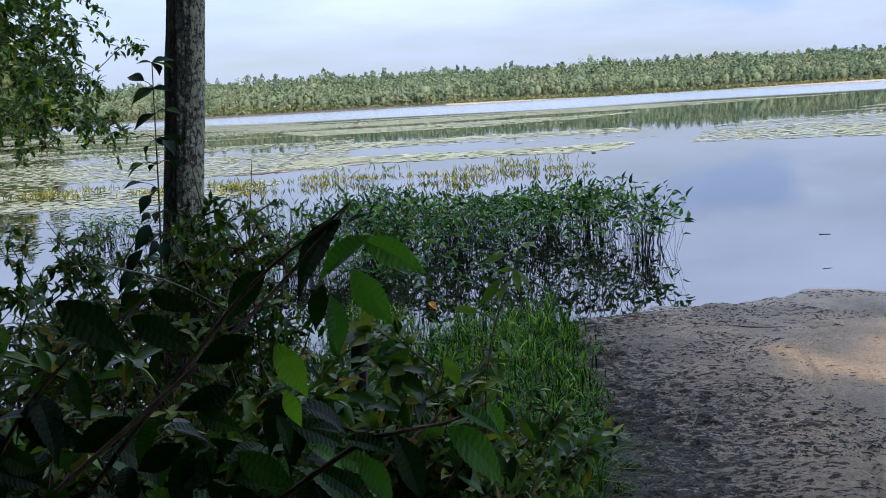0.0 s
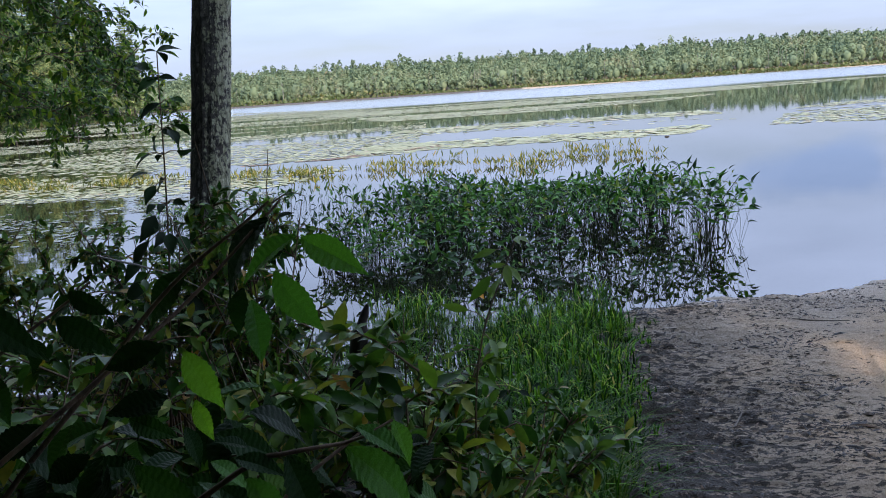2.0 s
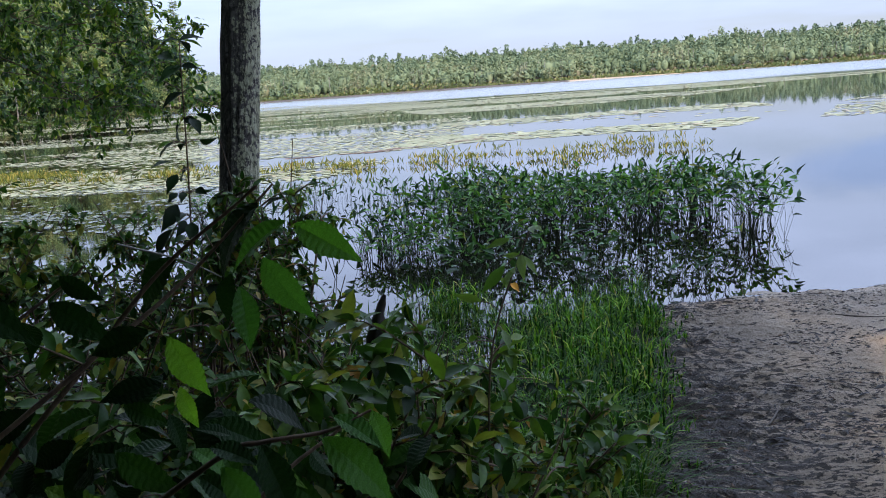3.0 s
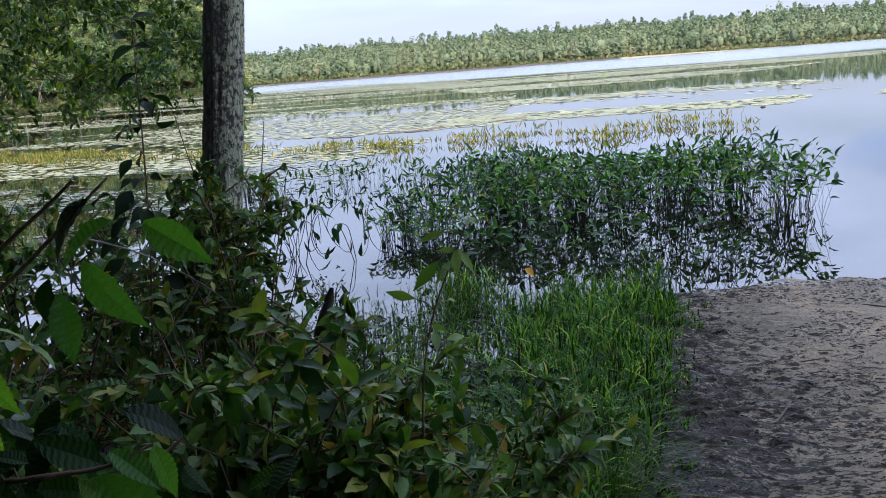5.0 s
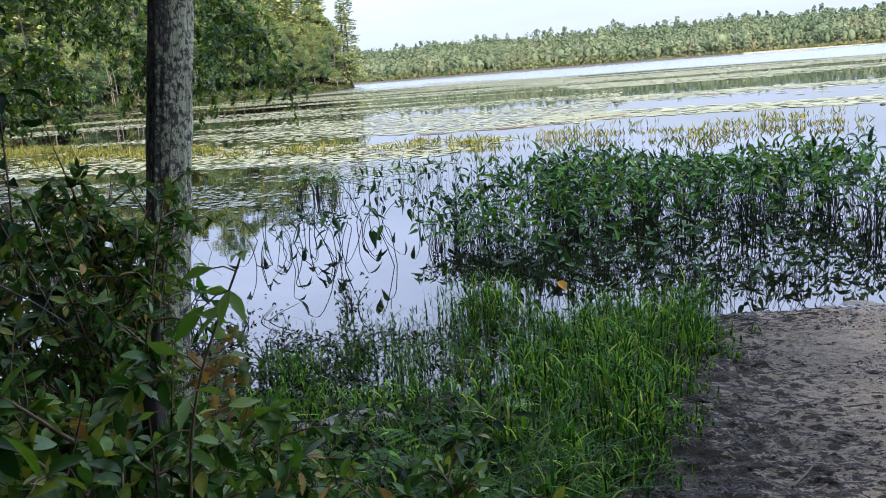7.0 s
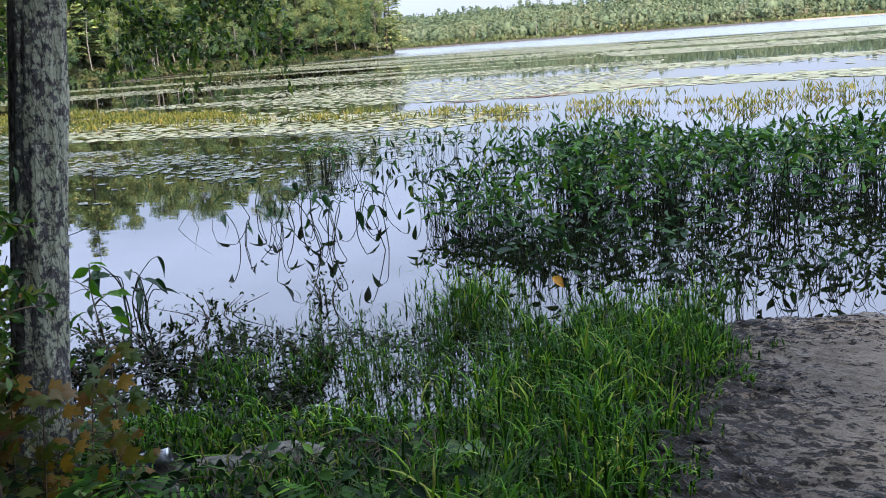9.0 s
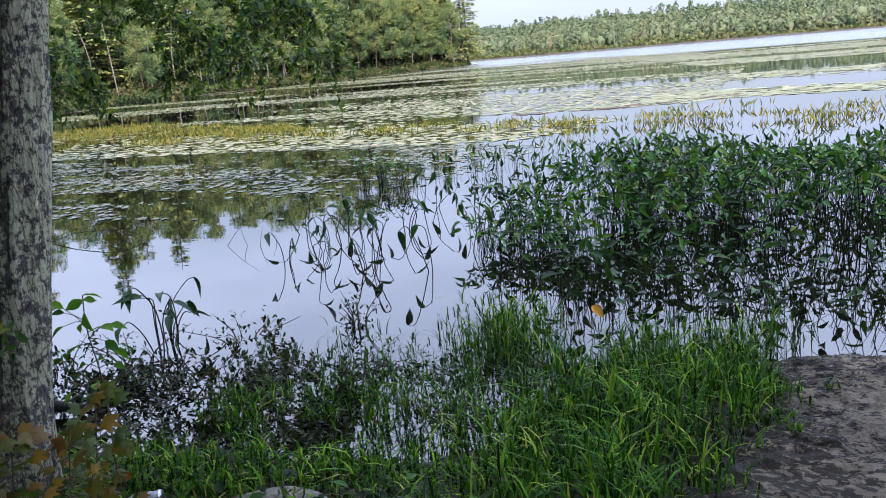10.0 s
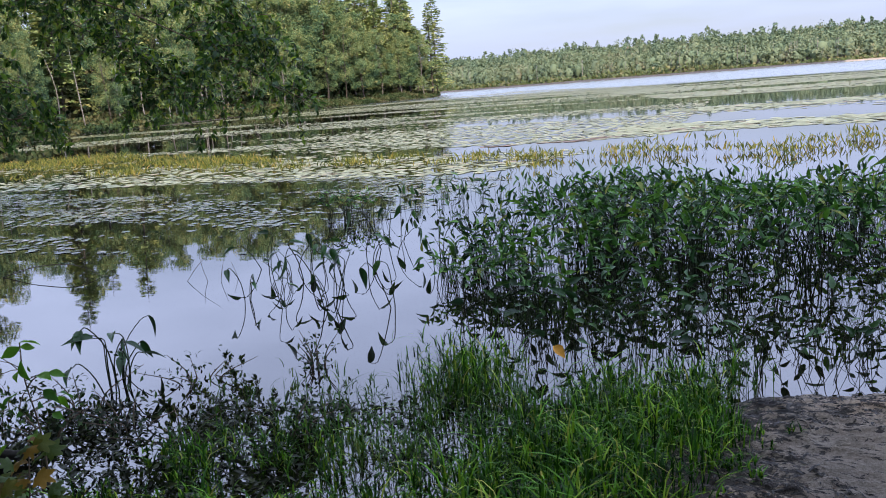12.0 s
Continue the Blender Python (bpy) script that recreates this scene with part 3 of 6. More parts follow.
# ---- ground and water ----
SHORE = [(-400, 30), (-60, 5), (-14, 4.2), (-6, 4.0), (-3, 4.5), (-1.5, 4.9), (-0.5, 5.05), (0.3, 5.9), (0.85, 6.75), (1.5, 7.0), (2.3, 7.05), (3.1, 7.4), (3.7, 7.05), (5, 7.2), (8, 8), (14, 10), (60, 20), (400, 60)]
LEFT_SHORE = [(5, -14), (18, -34), (34, -47), (54, -59), (67, -67), (102, -77), (140, -82), (185, -84), (203, -90), (210, -120), (230, -230), (300, -400)]
FAR_Y = 395.0


def shore_y(x):
    s = np.array(SHORE)
    return np.interp(x, s[:, 0], s[:, 1])


def ground_z(x, y):
    """Height of the land over the lake's level."""
    x, y = np.asarray(x, float), np.asarray(y, float)
    d = shore_y(x) - y + 0.16 * (fbm(x, y, 0.6, 3, 3) - 0.5) + np.where(np.abs(x) < 12, 0.3 * (fbm(x, y, 0.22, 9, 3) - 0.5), 0)
    bank = np.interp(x, [-2, 0.1, 0.75, 1.1], [1, 1, 0.25, 0])
    up = 0.02 * d + bank * 0.13 * np.clip(d / 1.3, 0, 1) + 0.02
    near = np.where(d > 0, np.minimum(up, 0.09 + 0.004 * d + bank * 0.16) * np.clip(d / 0.25, 0, 1), np.maximum(d * 0.1, -0.9))
    ls = np.array(LEFT_SHORE)
    dl = np.interp(y, ls[:, 0], ls[:, 1]) - x
    left = np.where(y > 5, np.interp(dl, [-8, 0, 3, 60, 200], [-0.9, 0, 0.6, 5, 10]), -0.9)
    df = y - (FAR_Y + 8 * np.sin(x / 60))
    far = np.interp(df, [-20, 0, 3, 30, 90, 160, 400], [-0.9, 0, 0.5, 2.8, 8.6, 9.2, 9.2])
    return np.maximum(np.maximum(near, left), far)


def graded(lo, a, b, hi, step, grow=1.16):
    c = list(np.arange(a, b, step))
    s = step
    while c[-1] < hi:
        s *= grow; c.append(c[-1] + s)
    s = step
    while c[0] > lo:
        s *= grow; c.insert(0, c[0] - s)
    return np.array(c)


def mud_relief(x, y, z):
    """Trodden mud: lumps, prints and dragged litter, roughest beside the plants and at the water."""
    near = np.clip((9 - np.hypot(x - 2, y - 5)) / 4, 0, 1) * np.clip(z / 0.03, 0, 1)
    rough = np.clip(1.1 - 0.62 * (x - 0.8) + 1.0 * (fbm(x, y, 1.1, 81, 2) - 0.5) + 0.5 * np.clip((y - 5.9) / 0.8, 0, 1), 0.12, 1.2)
    # one long drag line
    mark = x - np.interp(y, [3.0, 3.46, 4.0, 4.55, 5.5, 5.9], [1.6, 1.72, 1.87, 1.98, 2.2, 2.5])
    drag = np.where((y > 3.0) & (y < 5.9), 0.012 * (np.exp(-((mark - 0.045) / 0.02) ** 2) - np.exp(-(mark / 0.025) ** 2)), 0)
    lumps = np.clip(fbm(x * 0.6, y * 1.6, 0.06, 21, 3) - 0.46, -0.06, 0.3)
    return near * (0.035 * (fbm(x, y, 0.4, 11, 3) - 0.5) + rough * 0.08 * lumps + drag)


def build_ground():
    xs, ys = graded(-700, 0.4, 4.0, 700, 0.018), graded(-60, 2.9, 7.6, 800, 0.018)
    X, Y = np.meshgrid(xs, ys)
    Z = ground_z(X, Y)
    # trodden mud: lumps, prints and dragged litter
    Z = Z + mud_relief(X, Y, Z)
    n, m = X.shape
    i, j = np.meshgrid(np.arange(n - 1), np.arange(m - 1), indexing="ij")
    a = i * m + j
    f = np.stack([a, a + 1, a + m + 1, a + m], 2).reshape(-1, 4)
    g = part("ground", mesh_of("ground", np.stack([X, Y, Z], 2).reshape(-1, 3), f, MUD, True))
    tagged(g, "grey-brown sandy lake mud strewn with black plant litter", "ground", kind="structure")


def build_water():
    v = [(-900, -20, 0), (900, -20, 0), (900, 900, 0), (-900, 900, 0)]
    w = part("water", mesh_of("water", v, [(0, 1, 2, 3)], WATER))
    tagged(w, "still dark lake water mirroring a pale cloudy sky", "lake water", kind="structure")


build_ground()
build_water()


# ---- trees ----
def crown_cloud(n, clumps, leaf, g, flat=0.8):
    """Leaf faces round clump centres (k, 4: place and radius)."""
    w = clumps[:, 3] ** 2
    which = g.choice(len(clumps), n, p=w / w.sum())
    d = unit(n, g)
    r = clumps[which, 3] * g.random(n) ** 0.3
    p = clumps[which, :3] + d * r[:, None] * [1, 1, flat]
    aim = d * 0.6 + unit(n, g) * 0.8 + [0, 0, -0.25]
    up = d * 0.7 + unit(n, g) * 0.5 + [0, 0, 0.5]
    tv = np.array([(0, 0, 0), (0.5, 0.5, 0.08), (0, 1.1, -0.1), (-0.5, 0.5, 0.08)])
    return strew(tv, np.array([[0, 1, 2, 3]]), frames_of(aim, up), leaf * (0.6 + 0.8 * g.random(n)), p)


def crown_clumps(h, base, radius, k, g, spread=0.38):
    """Clump centres in the outline of a broad crown."""
    z = base + (h - base) * g.random(k) ** 0.85
    u = (z - base) / (h - base)
    rad = radius * np.sqrt(np.clip(1 - (u * 1.25 - 0.45) ** 2 / 0.85, 0.05, 1))
    a, q = g.random(k) * 2 * math.pi, np.sqrt(g.random(k))
    return np.stack([np.cos(a) * rad * q, np.sin(a) * rad * q, z, radius * spread * (0.7 + 0.6 * g.random(k))], 1)


def make_tree(label, h, base, radius, leaves, leaf, bark, seed, thick=0.16, leaf_mat=None, category="tree"):
    g = np.random.default_rng(seed)
    root = tagged(new("tree"), label, category)
    pts = curve_through([(0, 0, -0.3), (0.1 * g.normal(), 0.1 * g.normal(), h * 0.3), (0.3 * g.normal(), 0.3 * g.normal(), h * 0.6), (0.3 * g.normal(), 0.3 * g.normal(), h * 0.95)], 14)
    part("trunk", mesh_of("trunk", *tube(pts, [thick, thick * 0.75, thick * 0.5, 0.02], 8, 0.04, seed), bark, True), root)
    cl = crown_clumps(h, base, radius, 60 if h > 14 else 30, g, 0.23 if h > 14 else 0.38)
    limbs = []
    for c in cl[:10]:
        s = pts[int(np.clip(c[2] / h * 10, 3, 11))]
        limbs.append(tube(curve_through([s, (s + c[:3]) / 2 + [0, 0, 0.3], c[:3]], 6), [thick * 0.3, 0.015], 5))
    part("branchwork", mesh_of("branchwork", *join(limbs), bark, True), root)
    part("crown", mesh_of("crown", *crown_cloud(leaves, cl, leaf, g), leaf_mat or CROWN), root)
    return root


def make_conifer(label, h, radius, seed):
    g = np.random.default_rng(seed)
    root = tagged(new("pine_tree"), label, "tree")
    part("trunk", mesh_of("trunk", *tube([(0, 0, -0.3), (0.1, 0, h * 0.5), (0, 0.1, h)], [0.24, 0.15, 0.03], 8), DARK_BARK, True), root)
    limbs, P, D = [], [], []
    for k in range(int(h * 1.9)):
        u = 0.12 + 0.86 * k / (h * 1.9)
        for b in range(g.integers(4, 7)):
            a = g.random() * 2 * math.pi
            ln = radius * (1 - u) ** 0.75 * (0.55 + 0.6 * g.random()) + 0.3
            d = np.array([math.cos(a), math.sin(a), 0.12 - 0.25 * (1 - u)])
            s = np.array([0.05, 0.05, h * u])
            limbs.append(tube([s, s + d * ln * 0.5, s + d * ln], [0.035, 0.01], 4))
            for q in np.arange(0.3, 1.05, 0.32 / ln):
                for side in (-1, 1):
                    P.append(s + d * ln * min(q, 1)); D.append(d + side * 0.7 * np.array([-d[1], d[0], 0]) + 0.2 * g.normal(size=3))
    part("branchwork", mesh_of("branchwork", *join(limbs), DARK_BARK), root)
    P, D = np.array(P), np.array(D)
    tv = np.array([(0, 0, 0), (0.32, 0.4, 0.06), (0, 1.0, -0.1), (-0.32, 0.4, 0.06)])
    R = frames_of(D, np.tile([0.0, 0, 1], (len(P), 1)) + 0.35 * g.normal(size=(len(P), 3)))
    part("crown", mesh_of("crown", *strew(tv, np.array([[0, 1, 2, 3]]), R, 0.75 * (0.7 + 0.6 * g.random(len(P))), P), SHORE_PINE), root)
    return root


def plant_left_shore():
    g = np.random.default_rng(31)
    kinds = [make_tree("leafy green broadleaf tree on the wooded shore", 16 + 2 * k, 3.6, 3.7 + 0.3 * k, 12000, 0.21, PALE_BARK if k == 1 else DARK_BARK, 100 + k, leaf_mat=SHORE_LEAF) for k in range(4)]
    pines = [make_conifer("tall golden-green pine at the wooded point", 25 + 3 * k, 4.2, 140 + k) for k in range(2)]
    ls = np.array(LEFT_SHORE)
    spots = []
    for row, back in enumerate((2.0, 6.5, 12, 19)):
        y = 12.0
        while y < 212 - row * 2:
            x = np.interp(y, ls[:, 0], ls[:, 1])
            spots.append((x - back - 2 * g.random(), y + 1.5 * g.normal(), row))
            y += (2.9 + 2.0 * g.random()) * (1 + 0.2 * row if row else 1.7)
    used = set()
    for x, y, row in spots:
        pine = g.random() < (0.95 if y > 166 else 0.12) and row > 0
        pool = pines if pine else kinds
        ob = pool[g.integers(len(pool))]
        m = pose(x, y, float(ground_z(x, y)) - 0.1, 3 * g.normal(), 3 * g.normal(), 360 * g.random())
        s = float(np.interp(y, [40, 90, 110, 150, 175], [13.5, 15, 18.5, 22.5, 23])) * (0.86 + 0.22 * g.random()) / 19
        if row == 0:
            s *= 0.62
        if pine:
            s = 0.72 + 0.3 * g.random()
        if ob in used:
            ob = copy_thing(ob, m)
        else:
            used.add(ob); ob.matrix_basis = m
        ob.scale = (s, s, s)
        ob["group"] = "trees of the wooded shore"
    for k, (x, y, s) in enumerate([(-88, 196, 0.86), (-90, 203, 0.95), (-92, 192, 1.02), (-96, 199, 1.05), (-91, 184, 0.98), (-96, 176, 1.05), (-101, 188, 1.1), (-93, 168, 1.0)]):
        ob = copy_thing(pines[k % 2], pose(x, y, float(ground_z(x, y)) - 0.1, 0, 0, 70 * k))
        ob.scale = (s, s, s)


plant_left_shore()


def left_shore_shrubs():
    """Brush along the wooded shore, down to the water, and dark filler leaves behind the trees."""
    g = np.random.default_rng(33)
    ls = np.array(LEFT_SHORE)
    n = 45000
    y = 8 + 205 * g.random(n); x = np.interp(y, ls[:, 0], ls[:, 1]) + 0.7 - 9 * g.random(n) ** 1.3
    hh = 0.3 + 1.9 * fbm(x, y, 4, 44, 3) ** 2
    p = np.stack([x, y, np.maximum(ground_z(x, y), 0) + hh * g.random(n)], 1)
    # taller dark leaves behind the trees, added as the wood's shaded interior
    m = 26000
    y2 = 8 + 200 * g.random(m); x2 = np.interp(y2, ls[:, 0], ls[:, 1]) - 6 - 16 * g.random(m)
    p = np.vstack([p, np.stack([x2, y2, np.maximum(ground_z(x2, y2), 0) + 6.0 * g.random(m)], 1)])
    n += m
    tv = np.array([(0, 0, 0), (0.5, 0.5, 0.1), (0, 1.1, -0.1), (-0.5, 0.5, 0.1)])
    tagged(part("shore_brush", mesh_of("shore_brush", *strew(tv, np.array([[0, 1, 2, 3]]), frames_of(unit(n, g) + [0.3, 0, 0.3], unit(n, g) + [0.3, -0.2, 0.6]), (0.2 + 0.25 * g.random(n)) * np.where(np.arange(n) < n - m, 1, 2.2), p), SHORE_BRUSH)), "dark green brush along the wooded shore and behind its trees", "shrubs", kind="stuff")


left_shore_shrubs()


def pale_trunks():
    """Bare pale stems leaning among the trees of the wooded shore."""
    g = np.random.default_rng(37)
    ls = np.array(LEFT_SHORE)
    for k in range(26):
        y = 30 + 110 * g.random(); x = np.interp(y, ls[:, 0], ls[:, 1]) - 0.4 - 3 * g.random()
        h = 5 + 4 * g.random()
        pts = curve_through([(0, 0, -0.2), (0.2 * g.normal(), 0.2 * g.normal(), h / 2), (0.7 * g.normal(), 0.7 * g.normal(), h)], 7)
        ob = tagged(part("birch_trunk", mesh_of("birch_trunk", *tube(pts, [0.07, 0.05, 0.02], 6, 0.05, k), PALE_BARK, True)), "slim pale birch trunk at the wooded shore", "tree trunk", "birch trunks")
        ob.location = (x, y, float(ground_z(x, y)))


pale_trunks()


def far_woods():
    """The wood across the lake, too far to count."""
    g = np.random.default_rng(77)
    V, V2, C, C2 = [], [], [], []
    for row in range(12):
        x = -330.0
        while x < 330:
            y = FAR_Y + 8 * math.sin(x / 60) + 4 + row * 7.5 + 5 * g.random()
            hgt = (4.0 + 4.5 * g.random()) if row == 0 else (8.0 + 2.6 * g.random())
            con = g.random() < (0.06 if row < 2 else 0.25 if row < 8 else 0.42)
            hgt *= 0.8 + 0.45 * float(value_noise(np.array([x]), np.array([row * 9.0]), 14, 91)[0])
            if con:
                hgt *= 0.98 + 0.14 * g.random()
            z = float(ground_z(x, y))
            rad = hgt * (0.24 if con else 0.36) * (0.8 + 0.5 * g.random())
            k = 130 if row < 9 else 190
            u = g.random(k) ** 0.7
            if con:
                rr = rad * ((1 - u) ** 0.5 + 0.05) * (0.72 + 0.28 * np.cos(u * 24 + 6 * g.random()))
                a = g.random(k) * 2 * math.pi
                o = np.stack([np.cos(a) * rr, np.sin(a) * rr, np.full(k, 0.4)], 1)
                p = np.stack([x + o[:, 0], y + o[:, 1], z + hgt * (0.15 + 0.87 * u)], 1)
            else:
                c = 11
                cz = hgt * (0.3 + 0.58 * g.random(c)); ca = g.random(c) * 2 * math.pi
                cr = rad * 0.75 * np.sqrt(np.clip(1 - (cz / hgt - 0.5) ** 2 * 4.4, 0.05, 1))
                w = g.integers(0, c, k)
                o = unit(k, g) * (0.75 + 0.25 * g.random(k))[:, None]
                p = np.stack([x + np.cos(ca) * cr, y + np.sin(ca) * cr, z + cz], 1)[w] + o * rad * (0.36 + 0.2 * g.random(c))[w, None]
            (V2 if con else V).append(np.hstack([p, o]))
            (C2 if con else C).append((x, y, z + hgt * 0.42, rad * (0.25 if con else 0.5), hgt * 0.3))
            x += 2.3 + 1.9 * g.random()
    tv = np.array([(0, 0, 0), (0.55, 0.5, 0.1), (0, 1.1, -0.1), (-0.55, 0.5, 0.1)])
    th, ph = np.meshgrid(np.linspace(0, 2 * math.pi, 9)[:-1], np.linspace(0.15, math.pi - 0.15, 6))
    sv = np.stack([np.cos(th) * np.sin(ph), np.sin(th) * np.sin(ph), np.cos(ph)], 2).reshape(-1, 3)
    sf = np.array([[i * 8 + j, (i + 1) * 8 + j, (i + 1) * 8 + (j + 1) % 8, i * 8 + (j + 1) % 8] for i in range(5) for j in range(8)])
    for pts, cores, mat, name, lab in ((V, C, HAZED_FAR_LEAF, "broadleaf_wood", "distant green broadleaf wood across the lake"), (V2, C2, HAZED_FAR_PINE, "pine_wood", "distant dark pines rising from the far wood")):
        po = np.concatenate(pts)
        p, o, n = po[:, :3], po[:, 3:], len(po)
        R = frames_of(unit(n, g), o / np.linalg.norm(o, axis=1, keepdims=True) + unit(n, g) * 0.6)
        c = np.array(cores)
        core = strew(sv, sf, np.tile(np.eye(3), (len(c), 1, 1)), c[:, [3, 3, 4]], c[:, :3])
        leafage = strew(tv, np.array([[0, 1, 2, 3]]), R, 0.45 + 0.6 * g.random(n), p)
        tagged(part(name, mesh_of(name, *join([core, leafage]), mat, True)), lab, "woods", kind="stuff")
    # pale stems along the far edge
    st = []
    for k in range(90):
        x = -320 + 640 * g.random(); y = FAR_Y + 8 * math.sin(x / 60) + 5 + 7 * g.random(); z = float(ground_z(x, y))
        st.append(tube([(x, y, z), (x + 0.4 * g.normal(), y, z + 9)], [0.12, 0.05], 4))
    tagged(part("tree_trunks", mesh_of("tree_trunks", *join(st), PALE_BARK)), "thin pale trunks along the far wood's edge", "woods", kind="stuff")
    # low bushes and reeds at the far waterline
    n = 11000
    x = -330 + 660 * g.random(n); y = FAR_Y + 8 * np.sin(x / 60) + 5 * g.random(n) - 1
    reach = np.where((x < -45) & (x > -240), 1 + 2.6 * fbm(x, y * 0, 14, 6, 3), 1.0)
    p = np.stack([x, y - (reach - 1) * 1.5 * g.random(n), np.maximum(ground_z(x, y), 0) + 1.1 * reach * g.random(n) ** 1.5], 1)
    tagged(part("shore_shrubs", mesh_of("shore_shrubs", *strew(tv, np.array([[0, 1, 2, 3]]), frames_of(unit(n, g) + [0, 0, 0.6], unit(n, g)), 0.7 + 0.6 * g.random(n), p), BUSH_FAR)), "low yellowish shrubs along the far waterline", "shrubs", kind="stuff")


far_woods()


def shade_trees():
    """Trees out of view behind the landing that shade it; gaps cut along sun rays let patches reach the mud."""
    g = np.random.default_rng(5)
    gap = [Vector((2.75, 5.0, 0.05)), Vector((2.1, 5.1, 0.05)), Vector((1.25, 3.4, 0.05)), Vector((3.1, 6.0, 0.05)), Vector((3.2, 4.9, 0.05))]
    for k in range(15):
        x, y = -5 + 3.4 * (k % 9) + g.normal(), -5.5 - 4.5 * (k // 9) + g.normal()
        h = 15 + 4 * g.random()
        root = tagged(new("shade_tree"), "tall leafy tree shading the landing from behind", "tree")
        root.location = (x, y, 0)
        part("trunk", mesh_of("trunk", *tube([(0, 0, -0.3), (0.2, 0, h / 2), (0, 0.1, h * 0.95)], [0.2, 0.14, 0.03], 8, 0.05, k), DARK_BARK, True), root)
        cl = crown_clumps(h, 3.5, 3.4, 34, g)
        v, f = crown_cloud(5600, cl, 0.4, g)
        c = v.reshape(-1, 4, 3).mean(1) + [x, y, 0]
        keep = np.ones(len(c), bool)
        for q, rad in zip(gap, (0.62, 0.26, 0.18, 0.24, 0.6)):
            rel = c - np.array(q)
            keep &= np.linalg.norm(np.cross(rel, np.array(SUNWARD)), axis=1) > rad * (0.75 + 0.6 * g.random(len(c)))
        v = v.reshape(-1, 4, 3)[keep].reshape(-1, 3)
        part("crown", mesh_of("crown", v, np.arange(len(v)).reshape(-1, 4), CROWN), root)
    # four more unseen trees, added to darken the bank on the left
    for k, (x, y) in enumerate([(-3.2, 0.0), (-1.6, -2.4), (-5.6, 1.4), (-4.4, -3.0)]):
        root = make_tree("leafy tree added out of view to shade the bank", 8.5 + k, 2.9, 2.7, 2600, 0.26, DARK_BARK, 600 + k, 0.1, BOUGH)
        root.location = (x, y, 0.15)


shade_trees()


def shade_canopy():
    """Leafy twigs close overhead, added above the view to block sky light from the bank."""
    g = np.random.default_rng(19)
    k = 190
    cl = np.stack([-2.9 + 3.3 * g.random(k), -1.4 + 3.3 * g.random(k), 2.6 + 1.0 * g.random(k), 0.3 + 0.15 * g.random(k)], 1)
    cl[120:, :2] = np.stack([-1.4 + 3.2 * g.random(70), -3.6 + 3.4 * g.random(70)], 1)
    root = tagged(new("tree"), "low leafy tree added out of view to darken the bank", "tree")
    part("trunk", mesh_of("trunk", *tube(curve_through([(-2.6, -0.6, 0), (-2.5, -0.5, 1.6), (-2.0, -0.2, 2.8), (-1.0, 0.4, 3.1)], 14), [0.07, 0.06, 0.03], 8, 0.04, 5), DARK_BARK, True), root)
    part("crown", mesh_of("crown", *crown_cloud(20000, cl, 0.15, g), BOUGH), root)


shade_canopy()


def unseen_woods():
    """Unseen wood on the landward and left sides, added to keep light off the landing."""
    g = np.random.default_rng(15)
    n = 30000
    x = -22 + 50 * g.random(n); y = -9 - 6 * g.random(n); z = 9 * g.random(n)
    m = 11000
    x2 = -8 - 5 * g.random(m); y2 = -10 + 13.8 * g.random(m)
    p = np.vstack([np.stack([x, y, z], 1), np.stack([x2, y2, 7 * g.random(m)], 1)])
    tv = np.array([(0, 0, 0), (0.5, 0.5, 0.1), (0, 1.1, -0.1), (-0.5, 0.5, 0.1)])
    k = len(p)
    tagged(part("wood_behind", mesh_of("wood_behind", *strew(tv, np.array([[0, 1, 2, 3]]), frames_of(unit(k, g), unit(k, g)), 0.45 + 0.4 * g.random(k), p), CROWN)), "green wood added out of view to block light from behind", "woods", kind="stuff")


unseen_woods()

OVAL = blade(4, [0.03, 0.14, 0.175, 0.125, 0.01], 0.35, 0.25)


def near_tree():
    """The lichened tree at the water's edge, leaning over the lake, with drooping twigs on its landward side."""
    root = tagged(new("tree"), "grey lichen-crusted tree leaning over the water's edge", "tree")
    n, sides = 360, 64
    z = np.linspace(-0.2, 9.5, n)
    axis = np.stack([-1.327 + 0.072 * z, 3.88 + 0.155 * z - 0.004 * z * z, z], 1)
    rad = np.interp(z, [-0.2, 0.15, 0.6, 2.5, 9.5], [0.23, 0.14, 0.093, 0.085, 0.055])
    a = np.arange(sides) * 2 * math.pi / sides
    A, Zg = np.meshgrid(a, z)
    lump = 0.012 * (fbm(np.cos(A) * 1.2 + 9, Zg + np.sin(A) * 1.2, 0.35, 51, 3) - 0.5)
    furrow = fbm(A * 0.1 * 6, Zg * 0.25, 0.09, 61, 3)
    flare = 1 + 0.12 * np.exp(-np.clip(Zg, 0, 9) * 4) * np.cos(A * 5 + 1)
    rr = rad[:, None] * flare + lump + 0.02 * (furrow - 0.5)
    v = axis[:, None, :] + np.stack([np.cos(A) * rr, np.sin(A) * rr, np.zeros_like(A)], 2)
    i, j = np.meshgrid(np.arange(n - 1), np.arange(sides), indexing="ij")
    a0, a1 = i * sides + j, i * sides + (j + 1) % sides
    f = np.stack([a0, a1, a1 + sides, a0 + sides], 2).reshape(-1, 4)
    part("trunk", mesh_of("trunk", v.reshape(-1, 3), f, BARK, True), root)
    g = np.random.default_rng(3)
    cl = crown_clumps(4.5, 0, 2.6, 24, g) + [-0.6, 4.1, 6.2, 0]
    part("crown", mesh_of("crown", *crown_cloud(2200, cl, 0.22, g), BOUGH), root)
    return root


near_tree()


